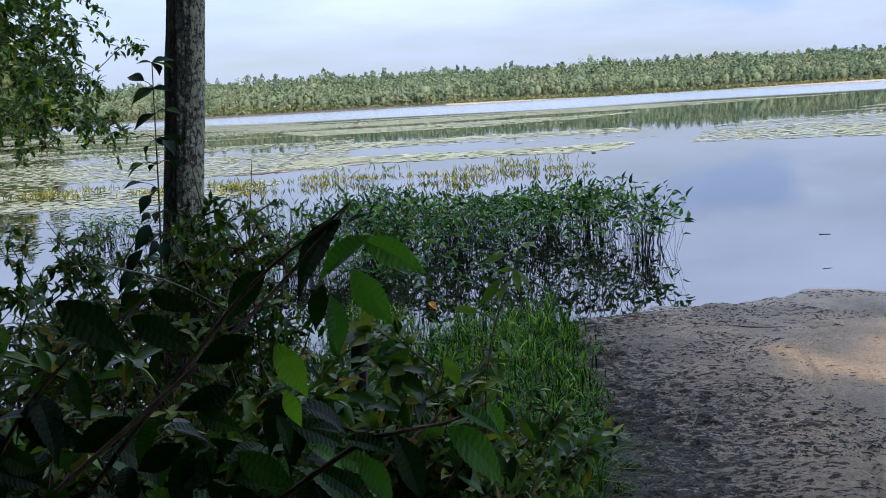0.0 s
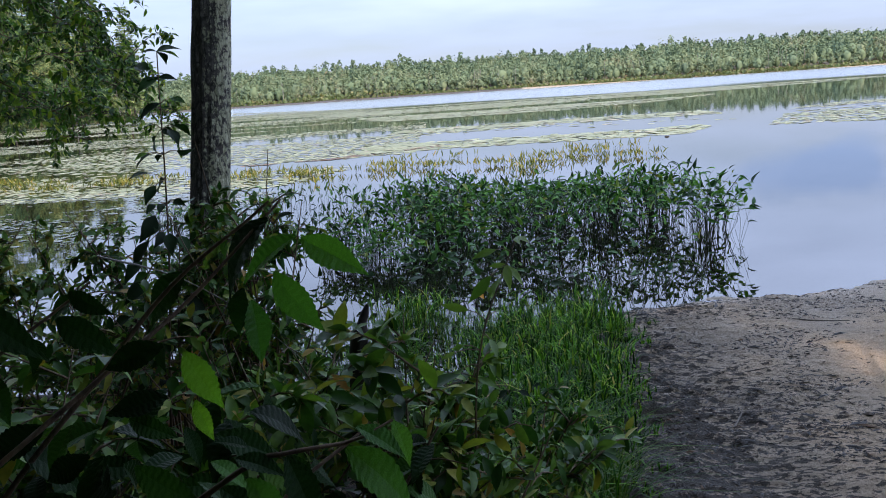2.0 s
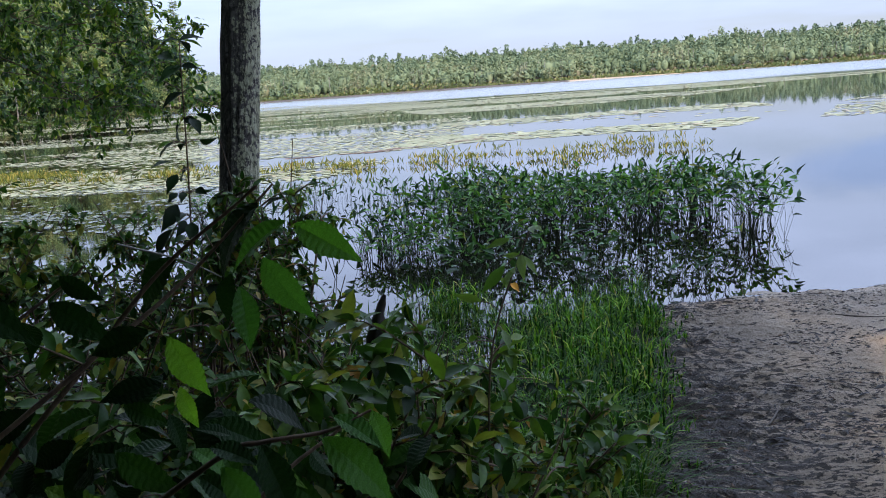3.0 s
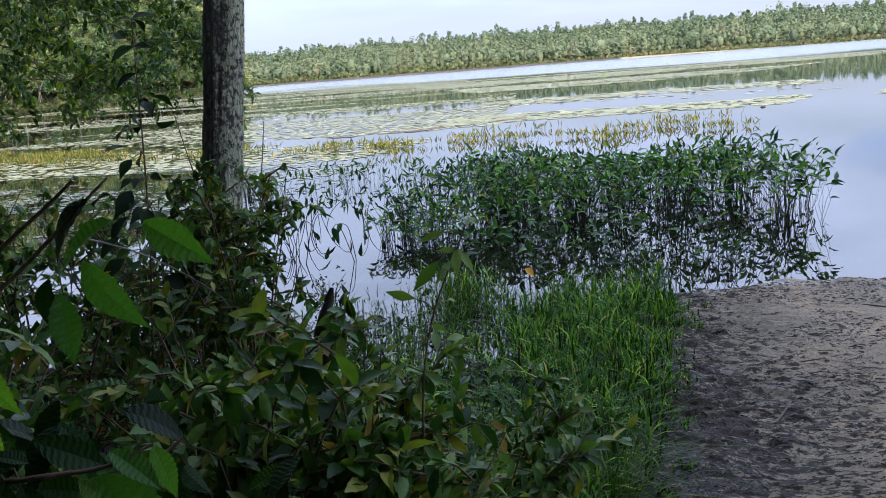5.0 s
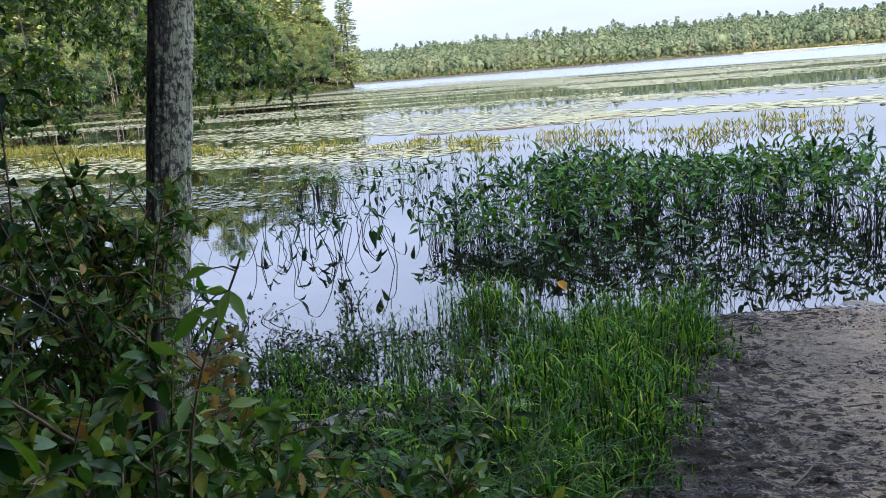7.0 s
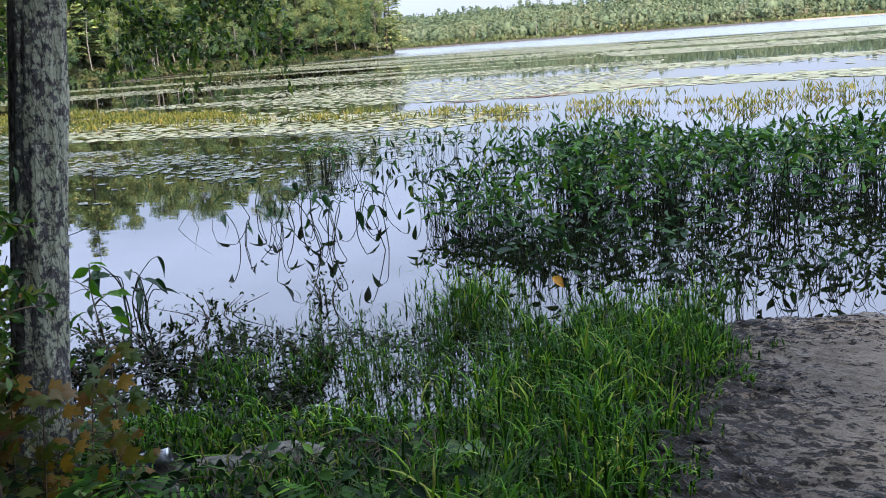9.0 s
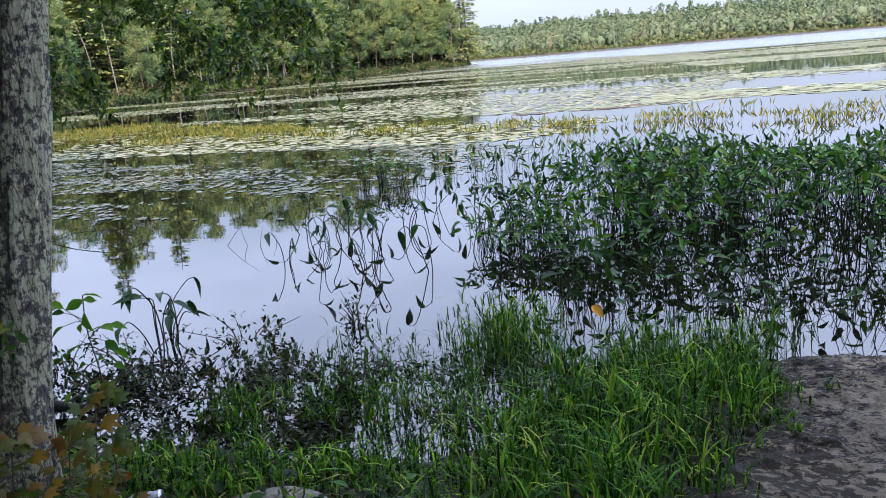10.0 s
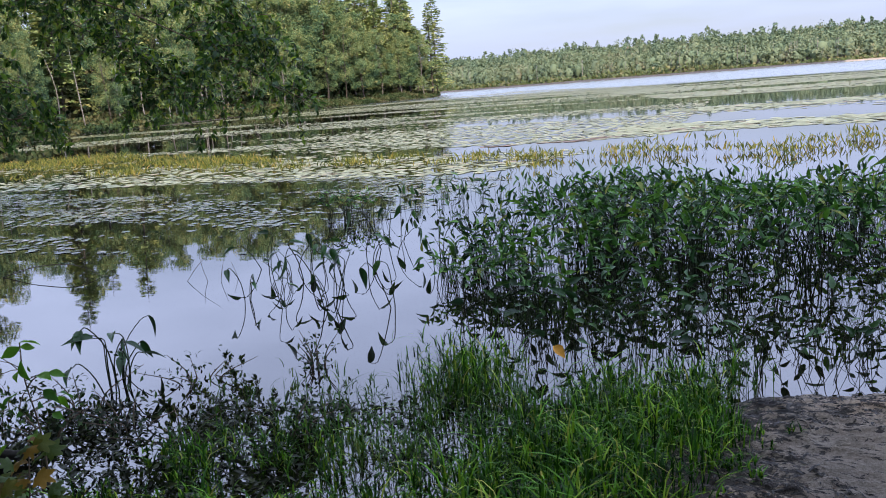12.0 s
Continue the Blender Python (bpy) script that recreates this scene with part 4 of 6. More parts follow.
def leafy_bough(root, name, line, twigs, leaves, leaf, seed, hang=0.9, length=1.1, mat=None):
    """A limb along a line, with drooping twigs set with leaves."""
    g = np.random.default_rng(seed)
    pts = curve_through(line, 24)
    wood = [tube(pts, [0.2 * leaf, 0.06 * leaf], 6, 0.05, seed)]
    P, D = [], []
    for k in range(twigs):
        s = pts[g.integers(5, 24)] + 0.05 * g.normal(size=3)
        ln = length * (0.4 + 0.8 * g.random())
        d = unit(1, g)[0] * [1, 1, 0.4]
        e = s + d * ln * 0.7 + [0, 0, -hang * ln * (0.3 + 0.7 * g.random())]
        tw = curve_through([s, s + d * ln * 0.45 + [0, 0, 0.02], e], 9)
        wood.append(tube(tw, [0.08 * leaf, 0.03 * leaf], 4))
        m = max(3, int(leaves * ln))
        t = g.random(m) ** 0.7 * 8
        i = np.minimum(t.astype(int), 7)
        base = tw[i] + (tw[i + 1] - tw[i]) * (t - i)[:, None] + 0.015 * g.normal(size=(m, 3))
        P.append(base); D.append((tw[i + 1] - tw[i]) / 0.1 * 0.4 + unit(m, g) * 1.0 + [0, 0, -0.3])
    P, D = np.concatenate(P), np.concatenate(D)
    R = frames_of(D, unit(len(P), g) * 0.6 + [0, 0, 0.8])
    limb = part("limb", mesh_of("limb", *join(wood), STEM, True), root)
    part("foliage", mesh_of("foliage", *strew(*OVAL, R, leaf * (0.6 + 0.7 * g.random(len(P)))[:, None] * [1.35, 1, 1], P), mat or BOUGH, True), limb)


def overhanging_tree():
    root = tagged(new("tree"), "leafy tree on the bank with boughs drooping over the cove", "tree")
    part("trunk", mesh_of("trunk", *tube(curve_through([(-10.5, 5.2, -0.2), (-10.2, 5.5, 3), (-9.6, 6.0, 7), (-9, 6.3, 10)], 16), [0.2, 0.15, 0.1, 0.05], 10, 0.03, 2), DARK_BARK, True), root)
    lines = [[(-10.2, 5.5, 3.2), (-7.5, 7.4, 3.7), (-5.2, 8.9, 3.2), (-3.4, 9.6, 2.35)],
             [(-10.1, 5.6, 3.8), (-8, 7.5, 4.0), (-6.4, 9.2, 3.3), (-5.0, 10.2, 2.5)],
             [(-9.8, 5.9, 4.5), (-7.2, 8.2, 4.6), (-5.2, 9.6, 3.7), (-4.0, 10.0, 2.9)],
             [(-10.2, 5.5, 2.9), (-8.4, 6.8, 3.2), (-7.0, 7.9, 2.8), (-6.0, 8.6, 2.3)],
             [(-10.2, 5.5, 3.4), (-8.0, 6.2, 3.6), (-6.2, 6.8, 3.2), (-4.8, 7.2, 2.7)]]
    for k, ln in enumerate(lines):
        ln = [(x, y, z - 0.25 * i) for i, (x, y, z) in enumerate(ln)]
        leafy_bough(root, "bough", ln, 125 if k in (1, 2) else 95, 66, 0.068, 200 + k, 0.45, 0.9, BOUGH_DEEP)
    g = np.random.default_rng(8)
    cl = crown_clumps(6, 0, 3.0, 24, g) + [-9.4, 6.2, 5, 0]
    part("crown", mesh_of("crown", *crown_cloud(3000, cl, 0.25, g), BOUGH), root)
    # low boughs of the neighbour, beside the lichened trunk
    root2 = tagged(new("tree"), "slender bank tree with low drooping leafy twigs", "tree")
    part("trunk", mesh_of("trunk", *tube(curve_through([(-4.6, 3.6, -0.2), (-4.4, 3.8, 2), (-4.0, 3.9, 5), (-3.8, 4.0, 8)], 12), [0.09, 0.07, 0.03], 8, 0.03, 4), DARK_BARK, True), root2)
    for k, ln in enumerate([[(-4.4, 3.8, 2.4), (-3.2, 4.1, 2.75), (-2.3, 4.2, 2.45), (-1.6, 4.15, 2.0)],
                            [(-4.4, 3.8, 2.0), (-3.3, 4.0, 2.3), (-2.4, 4.05, 2.05), (-1.75, 4.0, 1.7)],
                            [(-4.3, 3.8, 3.0), (-3.3, 4.3, 3.1), (-2.6, 4.6, 2.7), (-2.0, 4.7, 2.3)]]):
        leafy_bough(root2, "bough", ln, 54, 88, 0.036, 300 + k, 0.3, 0.6)


overhanging_tree()


# ---- shrubs ----
def make_shrub(x, y, h, r, leaves, leaf, seed, label, stems=9, mat=None, name="shrub", low=None):
    """A bush: stems from the ground, side twigs, small oval leaves."""
    g = np.random.default_rng(seed)
    z0 = float(ground_z(x, y))
    root = tagged(new(name), label, "shrub")
    root.location = (x, y, max(z0, -0.12))
    P, D = [], []
    for k in range(stems):
        a, q = g.random() * 2 * math.pi, r * (0.35 + 0.75 * g.random())
        hh = h * (0.6 + 0.4 * g.random())
        tip = np.array([math.cos(a) * q, math.sin(a) * q, hh])
        s = np.array([math.cos(a), math.sin(a), 0]) * 0.06
        st = curve_through([s - [0, 0, 0.05], tip * [0.35, 0.35, 0.55], tip], 12)
        wood = [tube(st, [0.007, 0.0045, 0.0015], 5)]
        for b in range(8):
            i = g.integers(low or (5 if h > 1.3 else 3), 11)
            d = unit(1, g)[0] * [1, 1, 0.5] + [0, 0, 0.35]
            ln = r * (0.25 + 0.45 * g.random())
            tw = curve_through([st[i], st[i] + d * ln * 0.6, st[i] + d * ln + [0, 0, -0.05]], 6)
            if name != "marsh_herb":
                wood.append(tube(tw, [0.004, 0.0015], 4))
            m = max(2, int(1.5 * leaves / stems / 8))
            t = g.random(m) * 5; q2 = np.minimum(t.astype(int), 4)
            P.append(tw[q2] + (tw[q2 + 1] - tw[q2]) * (t - q2)[:, None])
            D.append((tw[q2 + 1] - tw[q2]) / ln * 3 + unit(m, g) * 0.9)
        part("stem", mesh_of("stem", *join(wood), STEM, True), root)
    P, D = np.concatenate(P), np.concatenate(D)
    R = frames_of(D, unit(len(P), g) * 0.7 + [0, 0, 0.9])
    part("foliage", mesh_of("foliage", *strew(*OVAL, R, leaf * (0.5 + 0.75 * g.random(len(P)))[:, None] * [1.25, 1, 1], P), mat or SHRUB, True), root)
    return root


def bank_shrubs(rows, seed):
    """Shrubs of one stretch of the bank: place, height, spread, leaves, leaf length, and for bare-footed ones the lowest twig."""
    for k, (x, y, h, r, n, size, *low) in enumerate(rows):
        ob = make_shrub(x, y, h, r, n, size, seed + k, "dense green bank shrub with small oval leaves, some yellowing" if k % 3 else "tangled bank shrub with dark green oval leaves", low=low[0] if low else None)
        ob["group"] = "shrubs on the bank"


def shrubs():
    # round the foot of the lichened tree, then the middle of the bank, then beside the path
    bank_shrubs([(-1.15, 3.25, 1.2, 0.36, 700, 0.043, 6), (-1.75, 3.3, 1.3, 0.55, 1700, 0.05), (-2.2, 3.2, 1.35, 0.55, 1500, 0.05), (-2.6, 3.9, 1.15, 0.6, 1300, 0.055), (-0.25, 3.0, 0.5, 0.35, 900, 0.05), (-3.3, 4.5, 1.1, 0.6, 1100, 0.055), (-1.9, 4.2, 0.8, 0.5, 900, 0.05), (-0.95, 3.1, 1.25, 0.36, 850, 0.045, 7), (-0.83, 3.3, 1.6, 0.27, 950, 0.042, 7), (-1.2, 3.55, 1.35, 0.4, 800, 0.043, 8), (-1.55, 3.6, 1.2, 0.4, 700, 0.045)], 400)
    bank_shrubs([(-0.68, 2.98, 1.25, 0.28, 600, 0.046, 6), (-0.55, 2.5, 0.98, 0.42, 1000, 0.068), (-1.25, 2.75, 1.05, 0.5, 800, 0.05), (-1.45, 2.9, 1.1, 0.5, 800, 0.046), (0.12, 2.65, 0.5, 0.35, 700, 0.06), (0.2, 2.95, 0.52, 0.28, 800, 0.05), (0.15, 2.45, 0.55, 0.26, 600, 0.05), (-0.14, 2.38, 0.98, 0.26, 1000, 0.055)], 420)
    bank_shrubs([(-0.32, 2.15, 0.98, 0.42, 1100, 0.07), (0.02, 2.0, 0.75, 0.35, 700, 0.06), (-1.0, 1.9, 1.05, 0.5, 800, 0.078), (-0.1, 1.35, 0.75, 0.4, 700, 0.065), (-0.8, 1.2, 0.95, 0.45, 700, 0.07)], 440)
    # three tall shrubs outside the view, put here to block light from behind
    for k, (x, y, h, r, n) in enumerate([(-1.25, -0.45, 2.5, 0.75, 1500), (-2.1, 0.5, 2.7, 0.8, 1500), (-0.7, -1.3, 2.8, 0.8, 1500)]):
        make_shrub(x, y, h, r, n, 0.11, 460 + k, "tall leafy shrub added out of view to shade the landing", 12)["group"] = "shrubs on the bank"
    for k, (x, y, h, r, n) in enumerate([(-2.55, 5.35, 0.3, 0.4, 420), (-3.1, 5.6, 0.3, 0.4, 420), (-1.3, 5.75, 0.25, 0.3, 260), (-2.35, 6.35, 0.3, 0.35, 260), (-2.75, 5.8, 0.34, 0.4, 380), (-2.2, 5.6, 0.3, 0.35, 300), (-1.75, 6.75, 0.34, 0.22, 150), (-1.75, 5.5, 0.26, 0.35, 260)]):
        make_shrub(x, y, h, r, int(0.4 * n), 0.034, 470 + k, "low dark marsh herb with small rounded leaves", 8, MARSH, "marsh_herb")["group"] = "marsh herbs"


shrubs()


# ---- waterside plants ----
WEED = blade(6, [0.09, 0.2, 0.185, 0.13, 0.065, 0.006], 0.6, 0.25)
STANDPOLY = [(-1.95, 8.9), (-1.3, 8.3), (-0.5, 8.0), (0.9, 7.75), (1.75, 8.1), (2.5, 9.2), (2.6, 11.0), (1.7, 12.3), (0.4, 12.9), (-0.9, 12.2), (-1.9, 11.1)]
SPARSE = [(-5.0, 13.2), (-3.4, 12.9), (-1.9, 12.0), (0.5, 13.3), (2.3, 12.3), (2.4, 14.6), (0.5, 15.8), (-4.4, 15.2)]


def weed_stand(name, pts, heights, mat, leaf, seed, label, lean=0.16, thick=0.0028, upright=0.35, narrow=1.0, second=0.6, bare=0.0):
    """Stalks that lean from the water, each ending in one arrow-shaped leaf; some carry a second leaf below it."""
    g = np.random.default_rng(seed)
    n = len(pts)
    x, y = pts[:, 0], pts[:, 1]
    gz = np.maximum(ground_z(x, y), -0.3)
    tilt = heights[:, None] * lean * np.clip(g.normal(size=(n, 2)), -1.4, 1.4)
    top = np.stack([x + tilt[:, 0], y + tilt[:, 1], heights], 1)
    mid = np.stack([x, y, heights * 0.5], 1) + (top - np.stack([x, y, heights], 1)) * 0.4 + 0.14 * heights[:, None] * g.normal(size=(n, 3)) * [1, 1, 0]
    bot = np.stack([x, y, gz - 0.03], 1)
    a = np.arange(3) * 2 * math.pi / 3
    ring = np.stack([np.cos(a), np.sin(a), np.zeros(3)], 1) * thick
    v = np.stack([bot, mid, top], 1)[:, :, None, :] + ring[None, None] * np.array([1.3, 1, 0.6])[None, :, None, None]
    base = np.arange(n)[:, None, None] * 9
    q = np.array([[i * 3 + j, i * 3 + (j + 1) % 3, (i + 1) * 3 + (j + 1) % 3, (i + 1) * 3 + j] for i in range(2) for j in range(3)])
    f = (q[None] + base).reshape(-1, 4)
    d = (top - mid); d /= np.linalg.norm(d, axis=1, keepdims=True)
    flat = unit(n, g) * [1, 1, 0.35]
    aim = np.where((g.random(n) < upright)[:, None], d + unit(n, g) * 0.45, d * 0.25 + flat)
    R = frames_of(aim, unit(n, g) * 0.7 + [0, 0, 0.7])
    S = leaf * (0.5 + 0.7 * g.random(n))
    S3 = np.stack([S * narrow, S, S], 1)
    on = g.random(n) >= bare
    pieces = [(v.reshape(-1, 3), f), strew(*WEED, R[on], S3[on], top[on])]
    two = on & (g.random(n) < second)
    # lower leaves, down to the water in the dense stand
    for lowest in ((0.66, 0.4) if second == 1 else (0.66,)):
        w = lowest + (1 - lowest) * g.random(n)[:, None]
        at = bot * [1, 1, 0] + (top - bot * [1, 1, 0]) * w + 0.04 * g.normal(size=(n, 3))
        at[:, 2] = np.maximum(at[:, 2], 0.04)
        R2 = frames_of(unit(n, g) * [1, 1, 0.5] + [0, 0, 0.15], unit(n, g) * 0.7 + [0, 0, 0.7])
        pieces.append(strew(*WEED, R2[two], S3[two] * 0.85, at[two]))
    V, F = join(pieces)
    me = mesh_of(name, V, F, mat, True)
    me.materials.append(GREEN_STEM)
    me.polygons.foreach_set("material_index", (np.arange(len(F)) < len(f)).astype(np.int32))
    return tagged(part(name, me), label, "water plants", kind="stuff")


def make_weed(seed, stalks, reach, bent):
    """One pickerelweed plant: stalks from one root, each with its leaf; bent ones kink over and hang to the water."""
    g = np.random.default_rng(seed)
    root = tagged(new("pickerelweed"), "dark green pickerelweed plant with bent stalks in still water" if bent else "upright dark green pickerelweed plant in shallow water", "water plant", "pickerelweed plants")
    for k in range(stalks):
        a = g.random() * 2 * math.pi
        h = reach * (0.6 + 0.5 * g.random())
        out = np.array([math.cos(a), math.sin(a), 0])
        if bent:
            over = np.array([math.cos(a + 0.8 * g.normal()), math.sin(a + 0.8 * g.normal()), 0])
            knee = out * h * (0.15 + 0.6 * g.random()) + [0, 0, h * (0.6 + 0.35 * g.random())]
            tip = knee + over * h * (0.1 + 0.14 * g.random()) + [0, 0, h * (0.12 - 0.2 * g.random())]
            pts = curve_through([out * 0.02 + [0, 0, -0.12], knee * [0.5, 0.5, 0.5] + 0.05 * h * g.normal(size=3) * [1, 1, 0], knee, tip], 10)
        else:
            top = out * h * (0.1 + 0.6 * g.random()) + [0, 0, h]
            pts = curve_through([out * 0.03 + [0, 0, -0.12], top * [0.4, 0.4, 0.5] + 0.08 * h * g.normal(size=3) * [1, 1, 0], top], 7)
        st = part("stalk", mesh_of("stalk", *tube(pts, [0.005, 0.003], 5), GREEN_STEM, True), root)
        d = pts[-1] - pts[-2]
        aim = d / np.linalg.norm(d) * (0.6 if bent else 0.4) + out * (0.0 if bent else 0.6) + unit(1, g)[0] * 0.6 + [0, 0, -0.3 if bent else 0.0]
        R = frames_of(aim[None], (unit(1, g) * 0.6 + [0, 0, 0.7]))
        part("leaf", mesh_of("leaf", *strew(*WEED, R, np.array([[0.95, 1, 1]]) * ((0.13 if bent else 0.085) + 0.055 * g.random()), pts[-1:]), WEED_LEAF_ONE if bent else WEED_LEAF_UP, True), root)
        if not bent and k % 2:
            q = pts[5:6] + 0.02 * g.normal(size=(1, 3))
            R = frames_of(unit(1, g) * [1, 1, 0.5] + [0, 0, 0.2], unit(1, g) * 0.7 + [0, 0, 0.7])
            part("leaf", mesh_of("leaf", *strew(*WEED, R, np.array([0.075 + 0.05 * g.random()]), q), WEED_LEAF_UP, True), root)
    return root


def stand_height(x, y):
    """How high the stand grows: low at its lakeward and landward edges, tallest towards the tip."""
    return np.clip((y - 7.1 + 0.25 * x) / 2.6, 0.42, 1) * np.clip((13.6 - y) / 1.8, 0.6, 1) * (0.62 + 0.7 * fbm(x, y, 0.9, 37, 2)) * np.clip((2.9 - x) / 0.7, 0.5, 1)


def weeds():
    g = np.random.default_rng(12)
    p = scatter(STANDPOLY, 1700, g)
    p = p[fbm(p[:, 0], p[:, 1], 0.7, 15, 3) > 0.4]
    p = p[g.random(len(p)) < np.clip(0.36 + 0.3 * (p[:, 1] - 8.6) - 0.3 * p[:, 0] + 0.6 * np.clip(p[:, 0] - 0.6, 0, 1) * np.clip(p[:, 1] - 8.2, 0, 1), 0.1, 0.9)]
    weed_stand("pickerelweed_stand", p, (0.3 + 0.3 * g.random(len(p)) ** 0.7) * stand_height(p[:, 0], p[:, 1]), WEED_LEAF, 0.122, 1, "dense stand of dark green pickerelweed in the shallows", 0.36, 0.0018, 0.6, 0.85, 1.0, 0.0)
    # leaning stems before the stand, most of them bare
    p = scatter([(-1.2, 7.7), (-0.5, 7.2), (0.3, 6.95), (1.25, 7.1), (1.8, 7.8), (0.9, 8.1), (-1.2, 8.5)], 330, g)
    weed_stand("pickerelweed_stems", p, 0.1 + 0.22 * g.random(len(p)), WEED_LEAF_DARK, 0.11, 5, "half-bare leaning pickerelweed stems in the shallows", 0.5, 0.0028, 0.3, 1.1, 0.1, 0.55)
    p = scatter(SPARSE, 620, g)
    p = p[fbm(p[:, 0], p[:, 1], 1.2, 5, 3) > 0.44]
    weed_stand("pickerelweed_outliers", p, 0.06 + 0.24 * g.random(len(p)), WEED_LEAF_DARK, 0.135, 2, "thin scattered pickerelweed standing in open water", 0.2, 0.0026, 0.85, 0.85, 0.15)
    run = np.linspace(-7.2, 2.8, 46) + 0.3 * g.normal(size=46)
    run = run[fbm(run, run * 0, 0.9, 29, 2) > 0.4]
    c = np.vstack([np.stack([run, 20.9 + 0.06 * run + 1.1 * g.normal(size=len(run))], 1), scatter([(-24, 19.5), (-12, 20.2), (-8, 19.8), (-7.5, 21.5), (-14, 24), (-28, 30), (-34, 27)], 300, g)])
    c = c[(c[:, 0] > -7.5) | (fbm(c[:, 0] * 0.5, c[:, 1], 1.6, 87, 3) > 0.42)]
    p = np.repeat(c, 28, 0) + 0.2 * g.normal(size=(len(c) * 28, 2)) * [1.5, 0.7]
    weed_stand("yellowing_waterweed", p, 0.01 + 0.09 * g.random(len(p)) * np.repeat(0.2 + 1.4 * g.random(len(c)), 28), SUN_WEED, 0.165, 3, "yellow-green water plants in sunlit patches on the lake", 0.1, 0.002, 1.0, 0.4, 0.0)
    kinds = [make_weed(700 + k, 6 + k % 3 if k < 4 else 1 + k % 3, 0.52 if k < 4 else 0.42, k >= 4) for k in range(10)]
    up = scatter(STANDPOLY, 400, g)
    up = up[fbm(up[:, 0], up[:, 1], 0.7, 15, 3) > 0.42]
    up = up[g.random(len(up)) < np.clip(0.4 + 0.3 * (up[:, 1] - 8.6) - 0.3 * up[:, 0], 0.15, 0.95)][:120]
    clump = scatter([(-5.4, 12.1), (-4.4, 12.3), (-4.2, 12.8), (-5.0, 12.9)], 13, g)
    low = scatter([(-3.3, 8.0), (-1.8, 7.9), (-1.9, 9.5), (-3.0, 11.0), (-4.6, 10.8), (-4.0, 9.3)], 23, g)
    used = set()
    spots = [(x, y, g.integers(0, 4)) for x, y in up] + [(x, y, g.integers(0, 4)) for x, y in clump] + [(x, y, g.integers(4, 10)) for x, y in low] + [(-2.78, 6.12, 5), (-2.8, 6.08, 8), (-2.75, 6.15, 7), (-3.2, 6.5, 6), (-2.95, 6.3, 5), (0.6, 6.9, 1)]
    for x, y, k in spots:
        m = pose(x, y, 0.0, 0, 0, 360 * g.random())
        ob = kinds[k]
        if k in used:
            ob = copy_thing(ob, m)
        else:
            used.add(k); ob.matrix_basis = m
        size = (0.75 + 0.45 * g.random()) * float(stand_height(x, y)) if k < 4 and x > -2.5 else 0.6 + 0.2 * g.random() if k < 4 else 0.75 + 0.4 * g.random()
        ob.scale = (size, size, size)


weeds()


def blades(name, pts, zs, heights, width, mat, seed, label, bend=0.5, category="grass", out=None):
    """Grass: tapering blades that arch over."""
    g = np.random.default_rng(seed)
    n = len(pts)
    a = g.random(n) * 2 * math.pi if out is None else np.arctan2(out[:, 1], out[:, 0]) + 0.7 * g.normal(size=n)
    d = np.stack([np.cos(a), np.sin(a), np.zeros(n)], 1)
    side = np.stack([-np.sin(a), np.cos(a), np.zeros(n)], 1)
    b = np.stack([pts[:, 0], pts[:, 1], zs - 0.01], 1)
    arch = bend * heights * (0.15 + 1.5 * g.random(n) ** 1.6)
    V = []
    for u, w in ((0, 1), (0.35, 0.95), (0.7, 0.7), (1.0, 0.06)):
        c = b + d * (arch * u * u)[:, None] + np.stack([np.zeros(n), np.zeros(n), heights * (u - 0.28 * bend * u ** 3)], 1)
        s = side * (width * w * (0.7 + 0.6 * g.random(n)))[:, None]
        V += [c - s, c + s]
    v = np.stack(V, 1)
    q = np.array([[2 * i, 2 * i + 1, 2 * i + 3, 2 * i + 2] for i in range(3)])
    f = (q[None] + np.arange(n)[:, None, None] * 8).reshape(-1, 4)
    return tagged(part(name, mesh_of(name, v.reshape(-1, 3), f, mat, True)), label, category, kind="stuff")


def tufted(poly, tufts, per, spread, g):
    c = np.repeat(scatter(poly, tufts, g), per, 0)
    off = spread * g.normal(size=(tufts * per, 2))
    return c + off, np.repeat(g.random(tufts), per), off


def clear_of(p, k, o):
    """Leaves open the ground round the rock and the can, and a strip from the can towards the camera."""
    path = np.clip((p[:, 0] + 1.15) * 0.64 - (p[:, 1] - 4.3) * 0.77, 0, 0.45)
    keep = (np.hypot(p[:, 0] + 1.15 - 0.64 * path, p[:, 1] - 4.3 + 0.77 * path) > 0.11) & (np.hypot((p[:, 0] + 0.7) * 0.7, p[:, 1] - 4.38 - 0.5 * (p[:, 0] + 0.7)) > 0.17)
    return p[keep], k[keep], o[keep]


def leafy_grass(name, pts, zs, heights, per, leaf, width, mat, seed, label, out=None):
    """Grass with stems: thin culms, each set with short arching leaves."""
    g = np.random.default_rng(seed)
    n = len(pts)
    if out is None:
        out = g.normal(size=(n, 2))
    i = np.repeat(np.arange(n), per)
    u = 0.15 + 0.85 * g.random(n * per)
    lean = out / (np.linalg.norm(out, axis=1, keepdims=True) + 0.01) * (0.12 * heights)[:, None]
    P = np.vstack([pts, pts[i] + lean[i] * u[:, None] ** 2])
    Z = np.concatenate([zs, zs[i] + heights[i] * u])
    H = np.concatenate([heights, leaf * (0.35 + 0.75 * g.random(n * per)) * np.clip(heights[i] / 0.2, 0.5, 1.3)])
    W = np.concatenate([np.full(n, 0.0014), np.full(n * per, width)])
    B = np.concatenate([np.full(n, 0.2), 0.6 + 0.9 * g.random(n * per)])
    O = np.vstack([out, unit(n * per, g)[:, :2]])
    return blades(name, P, Z, H, W, mat, seed + 1, label, B, out=O)


